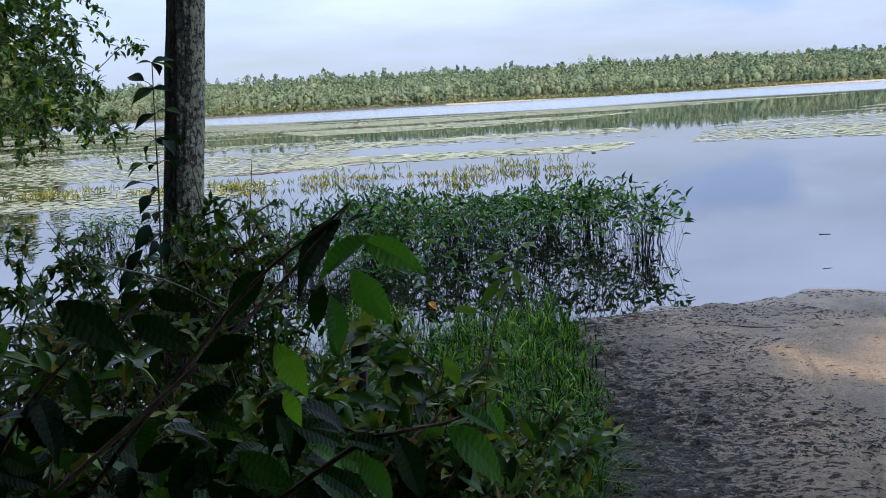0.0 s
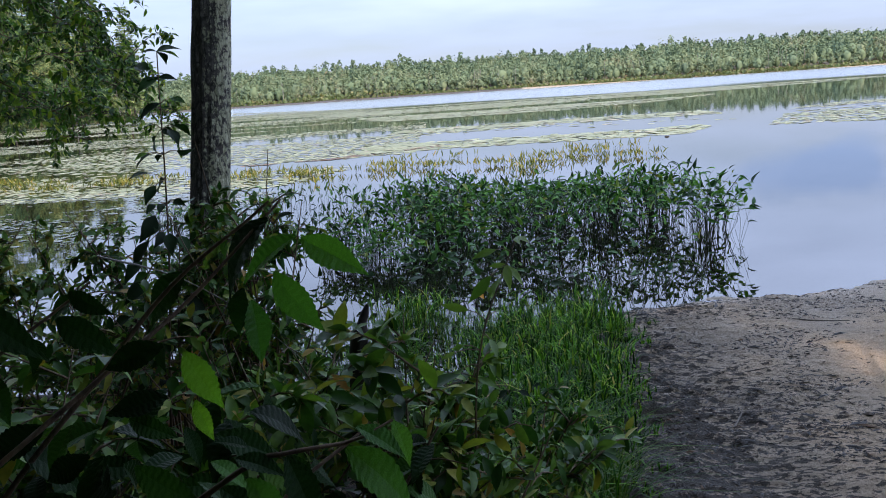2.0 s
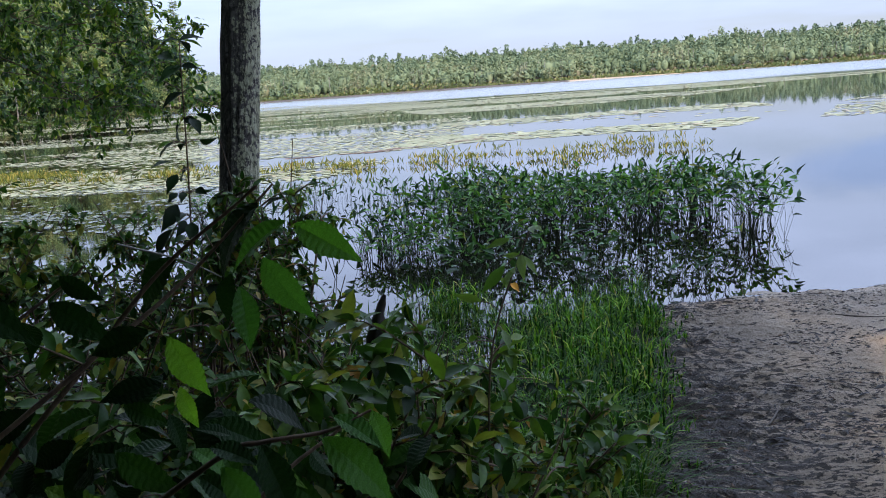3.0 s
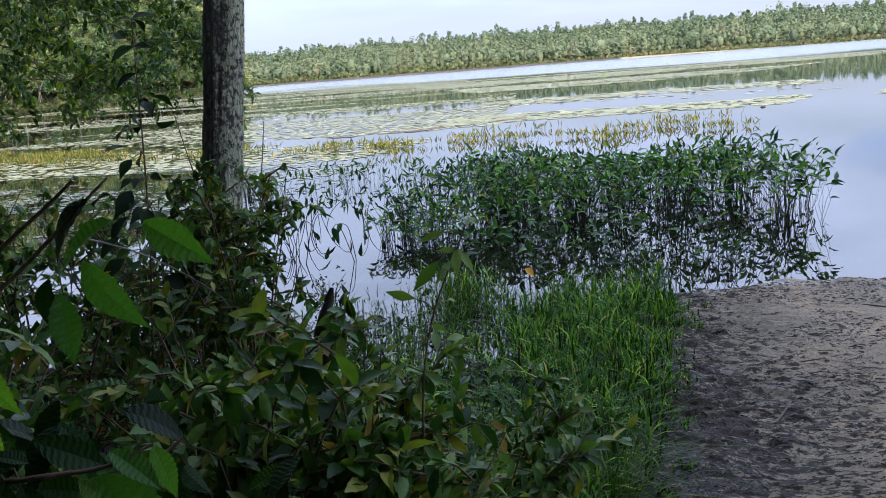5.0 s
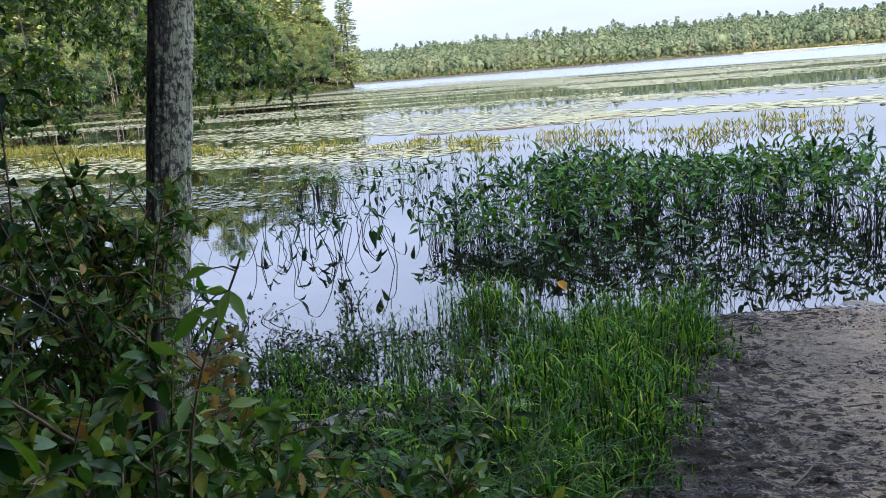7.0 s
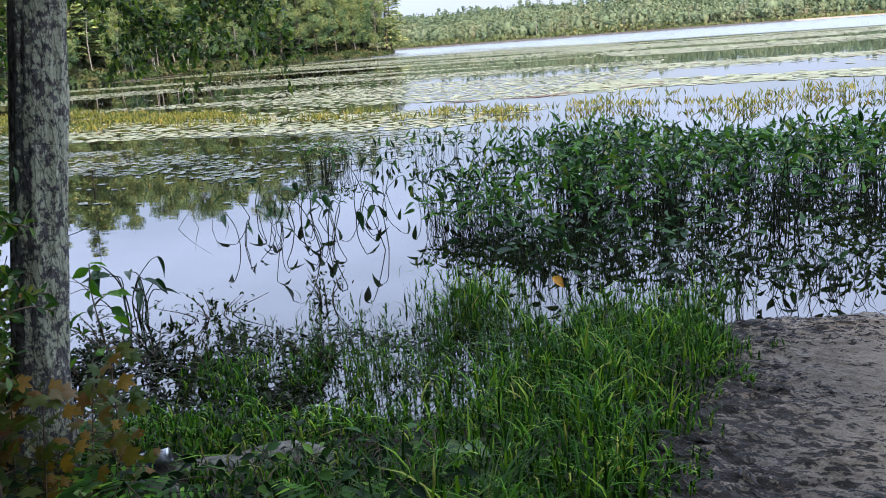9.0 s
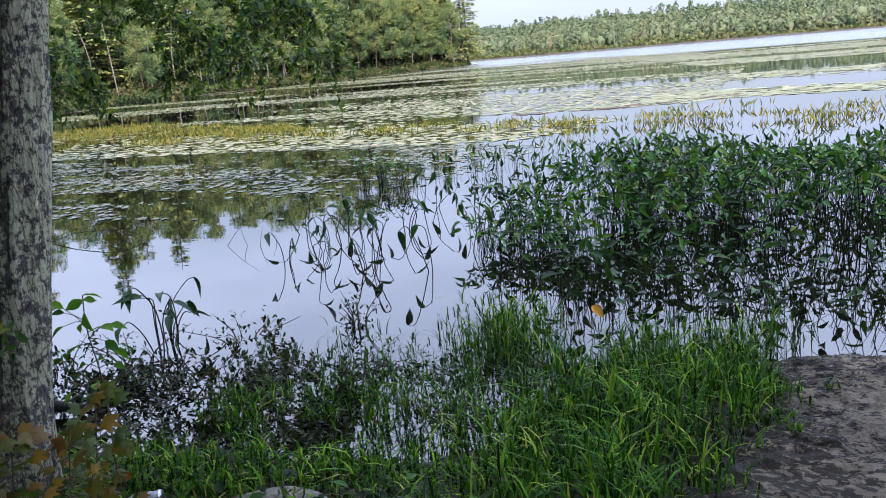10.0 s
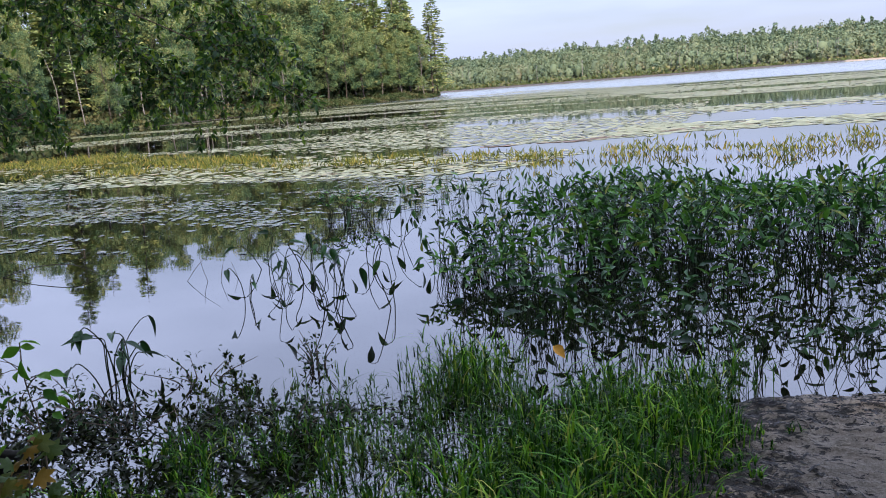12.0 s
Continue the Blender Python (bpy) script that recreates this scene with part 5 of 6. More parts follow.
def grasses():
    g = np.random.default_rng(21)
    p, k, o = tufted([(0.0, 3.1), (0.42, 2.9), (0.66, 4.6), (0.84, 6.2), (0.6, 6.8), (-0.1, 6.7), (-0.3, 6.2), (-0.1, 5.2), (0.05, 4.3)], 230, 7, 0.055, g)
    z = np.maximum(ground_z(p[:, 0], p[:, 1]), -0.05)
    leafy_grass("bank_grass", p, z, (0.08 + 0.2 * k) * (0.4 + 0.75 * g.random(len(p))), 8, 0.115, 0.004, GRASS, 22, "lush bright green grass on the muddy bank", o)
    p, k, o = tufted([(0.02, 3.3), (0.44, 3.1), (0.68, 4.6), (0.84, 6.1), (0.6, 6.6), (-0.2, 6.4), (-0.1, 5.2), (0.05, 4.3)], 150, 20, 0.035, g)
    z = np.maximum(ground_z(p[:, 0], p[:, 1]), -0.05)
    blades("grass_tufts", p, z, (0.07 + 0.15 * k) * (0.45 + 0.65 * g.random(len(p))), 0.004, GRASS, 26, "bright green grass tufts fanning over the muddy bank", 0.6, out=o)
    # stragglers creeping out over the mud
    y = 3.2 + 3.0 * g.random(46)
    c = np.stack([np.interp(y, [2.9, 4.6, 6.2], [0.44, 0.68, 0.86]) + 0.02 + 0.16 * g.random(46) ** 1.7, y], 1)
    p = np.repeat(c, 3, 0) + 0.02 * g.normal(size=(138, 2))
    leafy_grass("straggling_grass", p, ground_z(p[:, 0], p[:, 1]), 0.02 + 0.05 * g.random(138), 6, 0.09, 0.0036, GRASS, 28, "straggling green grass creeping over the mud")
    p, k, o = tufted([(-0.15, 3.6), (0.2, 2.8), (0.5, 2.9), (0.52, 3.5), (0.3, 3.95), (-0.05, 4.0)], 38, 46, 0.035, g)
    z = ground_z(p[:, 0], p[:, 1])
    blades("long_grass", p, z, (0.22 + 0.2 * k) * (0.5 + 0.5 * g.random(len(p))), 0.0032, SEDGE, 25, "long dark green grass arching over the mud", 1.1, out=o)
    p, k, o = clear_of(*tufted([(-1.6, 4.0), (-0.9, 3.5), (0.1, 3.3), (0.1, 4.4), (-0.1, 4.95), (-1.2, 4.95), (-1.8, 4.8)], 300, 8, 0.06, g))
    z = np.maximum(ground_z(p[:, 0], p[:, 1]), -0.05)
    leafy_grass("shore_grass", p, z, (0.05 + 0.13 * k) * (0.5 + 0.6 * g.random(len(p))), 5, 0.1, 0.0042, GRASS, 23, "short green grass at the water's edge", o)
    p, k, o = tufted([(-1.9, 5.3), (-0.3, 5.1), (0.5, 5.9), (0.9, 6.8), (0.3, 7.0), (-0.9, 6.6), (-1.9, 6.0)], 150, 5, 0.045, g)
    w = fbm(p[:, 0], p[:, 1], 0.55, 63, 2) > 0.46
    p, k, o = p[w], k[w], o[w]
    z = np.maximum(ground_z(p[:, 0], p[:, 1]), -0.2)
    leafy_grass("sedge", p, z, 0.04 + 0.13 * k + 0.12 * g.random(len(p)) - np.minimum(z, 0), 5, 0.075, 0.003, SEDGE, 24, "thin green sedge rising from shallow water", o)
    # taller tufts standing in the water beside the bank, and small ones at its edge
    for name, poly, n, tall, seed in (("tall_sedge", [(-0.95, 6.3), (-0.42, 6.3), (-0.4, 6.8), (-0.95, 6.9)], 22, 0.15, 30), ("sedge_tufts", [(-1.9, 5.1), (-0.7, 4.95), (-0.1, 5.2), (-0.4, 5.9), (-1.5, 5.7)], 34, 0.06, 32)):
        p, k, o = tufted(poly, n, 9, 0.045, g)
        z = np.maximum(ground_z(p[:, 0], p[:, 1]), -0.2)
        leafy_grass(name, p, z, tall * (0.6 + 0.5 * k) + 0.1 * g.random(len(p)) - np.minimum(z, 0), 6, 0.1, 0.0036, GRASS, seed, "green sedge tufts standing in the shallow water", o)
    # small herb leaves tangled at the waterline, their dark silhouettes painted into the colour
    p = scatter([(-2.9, 4.9), (-1.6, 4.4), (0.1, 4.5), (0.4, 5.7), (0.5, 6.5), (-0.6, 6.3), (-2.6, 5.9)], 6000, g)
    p = p[fbm(p[:, 0], p[:, 1], 0.4, 73, 3) > 0.5]
    n = len(p)
    blackish = leaf_material("blackish_leaf", [(0.0, (0.008, 0.011, 0.006)), (0.7, (0.018, 0.026, 0.01)), (1.0, (0.05, 0.06, 0.02))], 0.5, 0.05)
    T = np.stack([p[:, 0], p[:, 1], np.maximum(ground_z(p[:, 0], p[:, 1]), 0) + 0.004 + 0.09 * g.random(n) ** 2], 1)
    tagged(part("drowned_herbs", mesh_of("drowned_herbs", *strew(*OVAL, frames_of(unit(n, g) * [1, 1, 0.5], unit(n, g) * 0.6 + [0, 0, 0.6]), 0.02 + 0.035 * g.random(n), T), blackish, True)), "dark tangle of small blackish leaves at the waterline", "water plants", kind="stuff")


grasses()


def pads():
    """Floating leaves in drifts on the lake."""
    g = np.random.default_rng(41)
    a = np.arange(6) * math.pi / 3
    tv = np.stack([np.cos(a), np.sin(a), np.zeros(6)], 1) * np.array([1, 0.85, 1.1, 0.9, 1, 0.8])[:, None]
    tf = np.array([[0, 1, 2, 3], [0, 3, 4, 5]])
    def lay(name, p, size, label, mat=None):
        n = len(p)
        th = g.random(n) * 2 * math.pi
        R = np.zeros((n, 3, 3)); R[:, 0, 0] = np.cos(th); R[:, 0, 1] = -np.sin(th); R[:, 1, 0] = np.sin(th); R[:, 1, 1] = np.cos(th); R[:, 2, 2] = 1
        R[:, 2, 0] = 0.03 * g.normal(size=n)
        T = np.stack([p[:, 0], p[:, 1], 0.006 + 0.004 * g.random(n)], 1)
        S = np.stack([size * (0.6 + 0.7 * g.random(n)), size * (0.5 + 0.6 * g.random(n)), np.ones(n)], 1)
        tagged(part(name, mesh_of(name, *strew(tv, tf, R, S, T), mat or PAD)), label, "water lilies", kind="stuff")
    p = scatter([(-14, 10), (-4.8, 10.2), (-4.2, 13), (-4, 17), (-9, 19), (-24, 17)], 11000, g)
    p = p[fbm(p[:, 0] * 0.4, p[:, 1] * 1.8, 1.6, 4, 5) + 0.06 * g.normal(size=len(p)) > 0.52]
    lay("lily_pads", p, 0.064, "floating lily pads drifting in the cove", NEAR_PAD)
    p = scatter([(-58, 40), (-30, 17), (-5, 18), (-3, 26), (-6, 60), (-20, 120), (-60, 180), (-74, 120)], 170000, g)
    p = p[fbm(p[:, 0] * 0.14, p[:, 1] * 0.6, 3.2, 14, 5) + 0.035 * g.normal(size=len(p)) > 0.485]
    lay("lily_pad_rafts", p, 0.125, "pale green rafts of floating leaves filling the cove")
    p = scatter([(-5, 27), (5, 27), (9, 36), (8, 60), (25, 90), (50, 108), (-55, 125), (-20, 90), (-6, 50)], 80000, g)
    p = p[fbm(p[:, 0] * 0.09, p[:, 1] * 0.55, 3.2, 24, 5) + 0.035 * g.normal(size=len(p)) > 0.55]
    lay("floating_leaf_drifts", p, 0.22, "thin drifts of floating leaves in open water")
    p = scatter([(8, 29), (16, 26), (40, 33), (60, 60), (30, 60), (12, 40)], 26000, g)
    p = p[fbm(p[:, 0] * 0.15, p[:, 1] * 0.6, 2.4, 34, 5) + 0.05 * g.normal(size=len(p)) > 0.55]
    lay("floating_leaf_patch", p, 0.14, "patch of floating leaves on the open lake")
    p = scatter([(-7.8, 24.5), (-5.5, 25.0), (-4.2, 26.4), (-2.3, 28.3), (-2.4, 28.8), (-4.4, 27.0), (-5.6, 25.5), (-7.8, 24.8)], 520, g)
    lay("reddish_leaf_drift", p[fbm(p[:, 0] * 0.4, p[:, 1], 1.5, 8, 4) > 0.45], 0.13, "thin drift of reddish floating leaves", RED_PAD)


pads()


# ---- near broad-leaved shrub ----
BEECH = blade(22, [0.03, 0.13, 0.195, 0.215, 0.195, 0.14, 0.07, 0.005], 0.35, 0.3, 0.012, 6)
BEECH_FLAT = blade(22, [0.03, 0.14, 0.21, 0.225, 0.2, 0.14, 0.06, 0.005], 0.15, 0.6, 0.011, 6)


def set_leaf(root, me, base, tip, roll, g):
    """One leaf as an object, from its base to its tip."""
    base, tip = np.array(base), np.array(tip)
    d = tip - base
    ln = float(np.linalg.norm(d))
    up = np.array([0, 0, 1.0]) + 0.5 * g.normal(size=3) + np.array([roll, -0.8, 0])
    R = frames_of(d[None], up[None])[0]
    m = Matrix(((*R[0], base[0]), (*R[1], base[1]), (*R[2], base[2]), (0, 0, 0, 1))) @ Matrix.Diagonal((ln, ln, ln, 1))
    return part("leaf", me, root, at=m)


def broad_shrub():
    g = np.random.default_rng(90)
    root = tagged(new("broad_leaved_shrub"), "shaded bank shrub with large pleated toothed green leaves", "shrub")
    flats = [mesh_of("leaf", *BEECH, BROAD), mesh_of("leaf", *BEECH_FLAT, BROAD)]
    lines = [[(-0.75, 0.95, 0.15), (-0.6, 1.0, 1.05), (-0.32, 1.12, 1.47), (-0.13, 1.14, 1.63)],
             [(-0.7, 0.95, 0.15), (-0.3, 1.0, 0.9), (-0.15, 1.02, 1.25), (-0.02, 1.1, 1.36)],
             [(-0.8, 1.0, 0.15), (-0.8, 1.1, 0.9), (-0.6, 1.12, 1.35), (-0.4, 1.2, 1.53)],
             [(-0.78, 0.9, 0.15), (-0.62, 0.8, 0.9), (-0.42, 0.85, 1.2), (-0.2, 0.92, 1.32)],
             [(-0.7, 1.0, 0.15), (-0.35, 1.15, 0.8), (-0.05, 1.25, 1.15), (0.04, 1.28, 1.28)]]
    for j, ln in enumerate(lines):
        pts = curve_through(ln, 26)
        part("branch", mesh_of("branch", *tube(pts, [0.007, 0.004, 0.0018], 7, 0.06, 3), STEM, True), root)
        for k in range(9, 15 if j < 2 else 25):
            for rep in range(2 if k < 19 else 1):
                d = unit(1, g)[0] * [1, 0.7, 0.4] + [0, 0, -0.35]
                s = pts[k] + 0.01 * g.normal(size=3)
                set_leaf(root, flats[g.integers(2)], s, s + d / np.linalg.norm(d) * (0.055 + 0.045 * g.random()), 0, g)
    for k in range(430):
        s = np.array([-0.95 + 0.8 * g.random(), 0.95 + 0.45 * g.random(), 0.75 + 0.62 * g.random()])
        if s[2] > 1.38 + 0.35 * (s[0] + 0.3):
            continue
        d = unit(1, g)[0] * [1, 0.7, 0.4] + [0, 0, -0.3]
        set_leaf(root, flats[k % 2], s, s + d / np.linalg.norm(d) * (0.06 + 0.045 * g.random()), 0, g)
    # the same leaf in the brighter colour, for those that catch the light
    lit_leaves = [mesh_of("leaf", *BEECH, BROAD_LIT), mesh_of("leaf", *BEECH_FLAT, BROAD_LIT)]
    # the two leading shoots, with the leaves that hang from them
    shoots = [[(-0.589, 1.2, 1.236), (-0.383, 1.32, 1.394), (-0.295, 1.4, 1.468), (-0.194, 1.46, 1.57), (-0.165, 1.48, 1.601)],
              [(-0.35, 1.17, 1.16), (-0.151, 1.14, 1.301), (-0.088, 1.13, 1.325), (-0.012, 1.15, 1.33), (0.038, 1.17, 1.348)]]
    upper = [(-0.13, 1.42, 1.55, -0.235, 1.41, 1.5), (-0.16, 1.39, 1.502, -0.105, 1.37, 1.407), (-0.155, 1.54, 1.527, -0.049, 1.5, 1.479), (-0.18, 1.45, 1.575, -0.3, 1.43, 1.49),
             (-0.172, 1.45, 1.566, -0.142, 1.43, 1.593), (-0.207, 1.38, 1.482, -0.231, 1.36, 1.414), (-0.197, 1.38, 1.463, -0.177, 1.36, 1.371), (-0.301, 1.4, 1.506, -0.389, 1.38, 1.441),
             (-0.306, 1.3, 1.421, -0.398, 1.28, 1.396), (-0.599, 1.3, 1.494, -0.495, 1.28, 1.426), (-0.492, 1.4, 1.484, -0.428, 1.38, 1.45)]
    lower = [(-0.272, 1.29, 1.414, -0.227, 1.27, 1.332), (-0.264, 1.29, 1.341, -0.242, 1.27, 1.287), (-0.276, 1.27, 1.308, -0.244, 1.25, 1.265), (-0.181, 1.25, 1.284, -0.216, 1.23, 1.311),
             (-0.224, 1.22, 1.277, -0.167, 1.2, 1.27), (-0.209, 1.2, 1.248, -0.142, 1.18, 1.219), (-0.02, 1.15, 1.32, 0.075, 1.13, 1.259), (-0.007, 1.16, 1.344, 0.058, 1.14, 1.324),
             (0.038, 1.17, 1.347, 0.068, 1.15, 1.301), (-0.088, 1.12, 1.325, -0.046, 1.1, 1.239), (-0.141, 1.12, 1.297, -0.083, 1.1, 1.243), (-0.156, 1.13, 1.319, -0.091, 1.11, 1.317), (-0.322, 1.2, 1.282, -0.246, 1.18, 1.225)]
    small = lambda q: (np.array(q) + [0, 0, 0.38]) / 1.22
    for ln in shoots:
        part("branch", mesh_of("branch", *tube(curve_through([small(q) for q in ln], 22), [0.0036, 0.0026, 0.0014], 7, 0.06, 3), STEM, True), root)
    for k, q in enumerate(upper + lower):
        set_leaf(root, (lit_leaves if k < 3 or k in (6, 11, 12, 15, 17, 18, 19, 21) else flats)[k % 2], small(q[:3]), small(q[3:]), 0.3, g)
    root.matrix_basis = Matrix.Translation((0, 0, -0.38)) @ Matrix.Scale(1.22, 4)


broad_shrub()


def sapling(name, label, line, leaves, size, mat, seed, me=None, start=8, thick=0.006):
    """A thin stem with single leaves set along its upper part."""
    g = np.random.default_rng(seed)
    root = tagged(new(name), label, "sapling")
    pts = curve_through(line, 24)
    part("stem", mesh_of("stem", *tube(pts, [thick, thick * 0.7, 0.002], 6, 0.04, seed), STEM, True), root)
    data = me or mesh_of("leaf", *blade(8, [0.03, 0.2, 0.27, 0.22, 0.1, 0.01], 0.35, 0.3), mat, True)
    for k in range(leaves):
        i = g.integers(start, 24)
        a = g.random() * 2 * math.pi
        out = np.array([math.cos(a), math.sin(a), 0.15 + 0.3 * g.normal()])
        tw = pts[i] + out * (0.02 + 0.12 * g.random() * (24 - i) / 12)
        if np.linalg.norm(tw - pts[i]) > 0.04:
            part("twig", mesh_of("twig", *tube([pts[i], (pts[i] + tw) / 2 + [0, 0, 0.006], tw], [0.002, 0.0012], 4), STEM), root)
        else:
            tw = pts[i]
        set_leaf(root, data, tw, tw + (out * 0.9 + [0, 0, -0.35]) * size * (0.6 + 0.6 * g.random()), 0.0, g)
    return root


def lobed_leaf():
    """A maple leaf: five pointed lobes round a centre, slightly cupped."""
    half = [(90, 0.58), (78, 0.42), (68, 0.31), (55, 0.44), (42, 0.54), (28, 0.39), (12, 0.31), (0, 0.38), (-14, 0.42), (-32, 0.28), (-60, 0.2), (-86, 0.12)]
    ring = half + [(180 - a, r) for a, r in half[::-1][:-1]]
    v = [(0, 0.4, 0.03)]
    for a, r in ring:
        a = math.radians(a)
        v.append((r * math.cos(a), 0.4 + r * math.sin(a), 0.12 * r * math.sin(3 * a) - 0.25 * r * r))
    n = len(ring)
    return np.array(v), np.array([(0, k + 1, (k + 1) % n + 1) for k in range(n)])


def saplings():
    sapling("bank_sapling", "slender bank sapling with sparse oval green leaves", [(-1.08, 2.95, 0.1), (-1.06, 2.98, 0.7), (-1.0, 3.0, 1.3), (-0.96, 3.0, 1.94)], 66, 0.085, BROAD, 501, start=9)
    pale = leaf_material("pale_new_leaf", [(0.0, (0.05, 0.12, 0.025)), (1.0, (0.16, 0.25, 0.06))], 0.45, 0.4, island=False)
    sapling("pale_sprout", "pale yellow-green sprout rising above the bank shrubs", [(0.03, 2.2, 0.1), (0.06, 2.22, 0.8), (0.09, 2.25, 1.12), (0.19, 2.3, 1.38)], 22, 0.062, pale, 502, mesh_of("leaf", *blade(8, [0.03, 0.12, 0.17, 0.14, 0.07, 0.01], 0.3, 0.2), pale, True), 13, 0.004)
    sapling("bank_sapling", "short sapling with rounded green leaves beside the trunk", [(-1.42, 4.42, 0.1), (-1.41, 4.42, 0.5), (-1.4, 4.38, 0.75), (-1.37, 4.36, 0.89)], 22, 0.075, BROAD_LIT, 503, start=8, thick=0.004)
    maple = mesh_of("leaf", *lobed_leaf(), MAPLE, True)
    for k, (x, y, h) in enumerate([(-1.2, 3.68, 0.6), (-1.32, 3.66, 0.64), (-1.44, 3.68, 0.58), (-1.17, 4.08, 0.55), (-1.1, 3.9, 0.5), (-1.26, 3.6, 0.52), (-1.12, 3.72, 0.56)]):
        sapling("maple_seedling", "maple seedling with yellow and orange leaves beside the trunk", [(x, y, 0.1), (x + 0.04, y, h * 0.5), (x + 0.08, y + 0.03, h + 0.1)], 66, 0.082, MAPLE, 520 + k, maple, 7, 0.004)
    for k, (x, y, h) in enumerate([(-0.5, 2.5, 0.9), (0.2, 2.35, 0.6), (-0.15, 2.75, 0.7), (0.25, 2.9, 0.55)]):
        sapling("bank_seedling", "leafy green seedling among the bank shrubs", [(x, y, 0.08), (x + 0.03, y, h * 0.5), (x + 0.08, y - 0.05, h)], 24, 0.085, BROAD, 540 + k, None, 6, 0.004)


saplings()


# ---- small things ----
def pebble(name, label, category, size, at, mat, seed, rough=0.18):
    """A worn stone."""
    bm = bmesh.new()
    bmesh.ops.create_icosphere(bm, subdivisions=4, radius=1)
    for v in bm.verts:
        k = 1 + rough * noise.noise(v.co * 1.3 + Vector((seed, 0, 0))) + 0.06 * noise.noise(v.co * 5)
        v.co = Vector((v.co.x * size[0], v.co.y * size[1], v.co.z * size[2])) * k
    me = bpy.data.meshes.new(name)
    bm.to_mesh(me); bm.free()
    for p in me.polygons:
        p.use_smooth = True
    me.materials.append(mat)
    return tagged(part(name, me, at=at), label, category)


pebble("rock", "half-buried grey granite rock in the bank grass", "rock", (0.34, 0.13, 0.12), pose(-0.7, 4.38, 0.07, 0, 3, 30), ROCK, 3, 0.3)
pebble("rock", "small pale stone in the bank grass", "rock", (0.07, 0.05, 0.05), pose(-0.92, 4.05, 0.17, 0, 0, 10), ROCK, 8)


def plain(name, colour, rough=0.4, metal=0.0):
    m, nt, N, L = material(name)
    out, b = N("ShaderNodeOutputMaterial"), N("ShaderNodeBsdfPrincipled")
    noi = N("ShaderNodeTexNoise"); noi.inputs["Scale"].default_value = 35; noi.inputs["Detail"].default_value = 5
    r = ramp_node(N, [(0.3, tuple(c * 0.6 for c in colour)), (0.6, colour)])
    L(noi.outputs["Fac"], r.inputs[0]); L(r.outputs[0], b.inputs["Base Color"])
    b.inputs["Roughness"].default_value, b.inputs["Metallic"].default_value = rough, metal
    L(b.outputs[0], out.inputs[0])
    return m


def drink_can():
    root = tagged(new("drink_can"), "crumpled white and blue drink can lying in the grass", "can")
    root.matrix_basis = pose(-1.15, 4.3, float(ground_z(-1.15, 4.3)) + 0.05, 0, 76, 20)
    white, blue, metal = plain("can_white", (0.45, 0.47, 0.52)), plain("can_blue", (0.08, 0.14, 0.4)), plain("can_metal", (0.6, 0.6, 0.62), 0.3, 1.0)
    z = np.array([0, 0.004, 0.012, 0.03, 0.05, 0.07, 0.09, 0.108, 0.116, 0.12]) - 0.06
    r = np.array([0.024, 0.026, 0.033, 0.033, 0.029, 0.031, 0.033, 0.033, 0.028, 0.026])
    pts = np.stack([0.004 * np.sin(z * 40), 0 * z, z], 1)
    part("can_body", mesh_of("can_body", *tube(pts, r * 0.9, 18, 0.12, 6), white, True), root)
    part("can_band", mesh_of("can_band", *tube(pts[3:6] + [0.0005, 0, 0], r[3:6] * 0.9 + 0.003, 18, 0.1, 7), blue, True), root, "blue printed band")
    for k, zz in enumerate((-0.06, 0.06)):
        part("can_end", mesh_of("can_end", *tube([(0, 0, zz - 0.002), (0, 0, zz), (0, 0, zz + 0.001)], [0.025, 0.025, 0.002], 18), metal, True), root)


drink_can()


def dead_stub():
    """A broken dark stub among the shrubs, its top splintered to a point."""
    pts = curve_through([(-0.33, 2.62, 0.05), (-0.32, 2.63, 0.6), (-0.3, 2.63, 1.0), (-0.262, 2.63, 1.145)], 14)
    tagged(part("dead_stub", mesh_of("dead_stub", *tube(pts, [0.027, 0.026, 0.025, 0.005], 12, 0.25, 9), DARK_WOOD, True)), "dark broken dead stem splintered to a point", "dead wood")


dead_stub()


def stick(label, a, b, r, seed, name="stick"):
    g = np.random.default_rng(seed)
    a, b = np.array(a, float), np.array(b, float)
    m = (a + b) / 2 + 0.04 * np.linalg.norm(b - a) * g.normal(size=3) * [1, 1, 0.2]
    tagged(part(name, mesh_of(name, *tube(curve_through([a, m, b], 10), [r, r * 0.8, r * 0.4], 6, 0.12, seed), DEAD, True)), label, "stick")


stick("short dark stick floating on still water", (4.26, 10.1, 0.0), (4.38, 10.07, 0.002), 0.008, 1)
stick("short dark stick floating on still water", (3.5, 8.2, 0.0), (3.59, 8.22, 0.002), 0.005, 2)
# dark speck of unknown kind on the water, built as a small stub
pebble("floating_speck", "small dark rounded thing floating far out", "dead wood", (0.07, 0.05, 0.03), pose(4.38, 26.3, 0.005), DARK_WOOD, 12)
stick("dead twig lying on the mud", (1.3, 5.0, 0.06), (1.55, 5.12, 0.065), 0.006, 4)
stick("dead twig lying on the mud", (2.0, 6.2, 0.045), (2.35, 6.1, 0.045), 0.006, 5)
stick("dead twig lying on the mud", (1.15, 4.2, 0.085), (1.25, 4.45, 0.085), 0.006, 6)


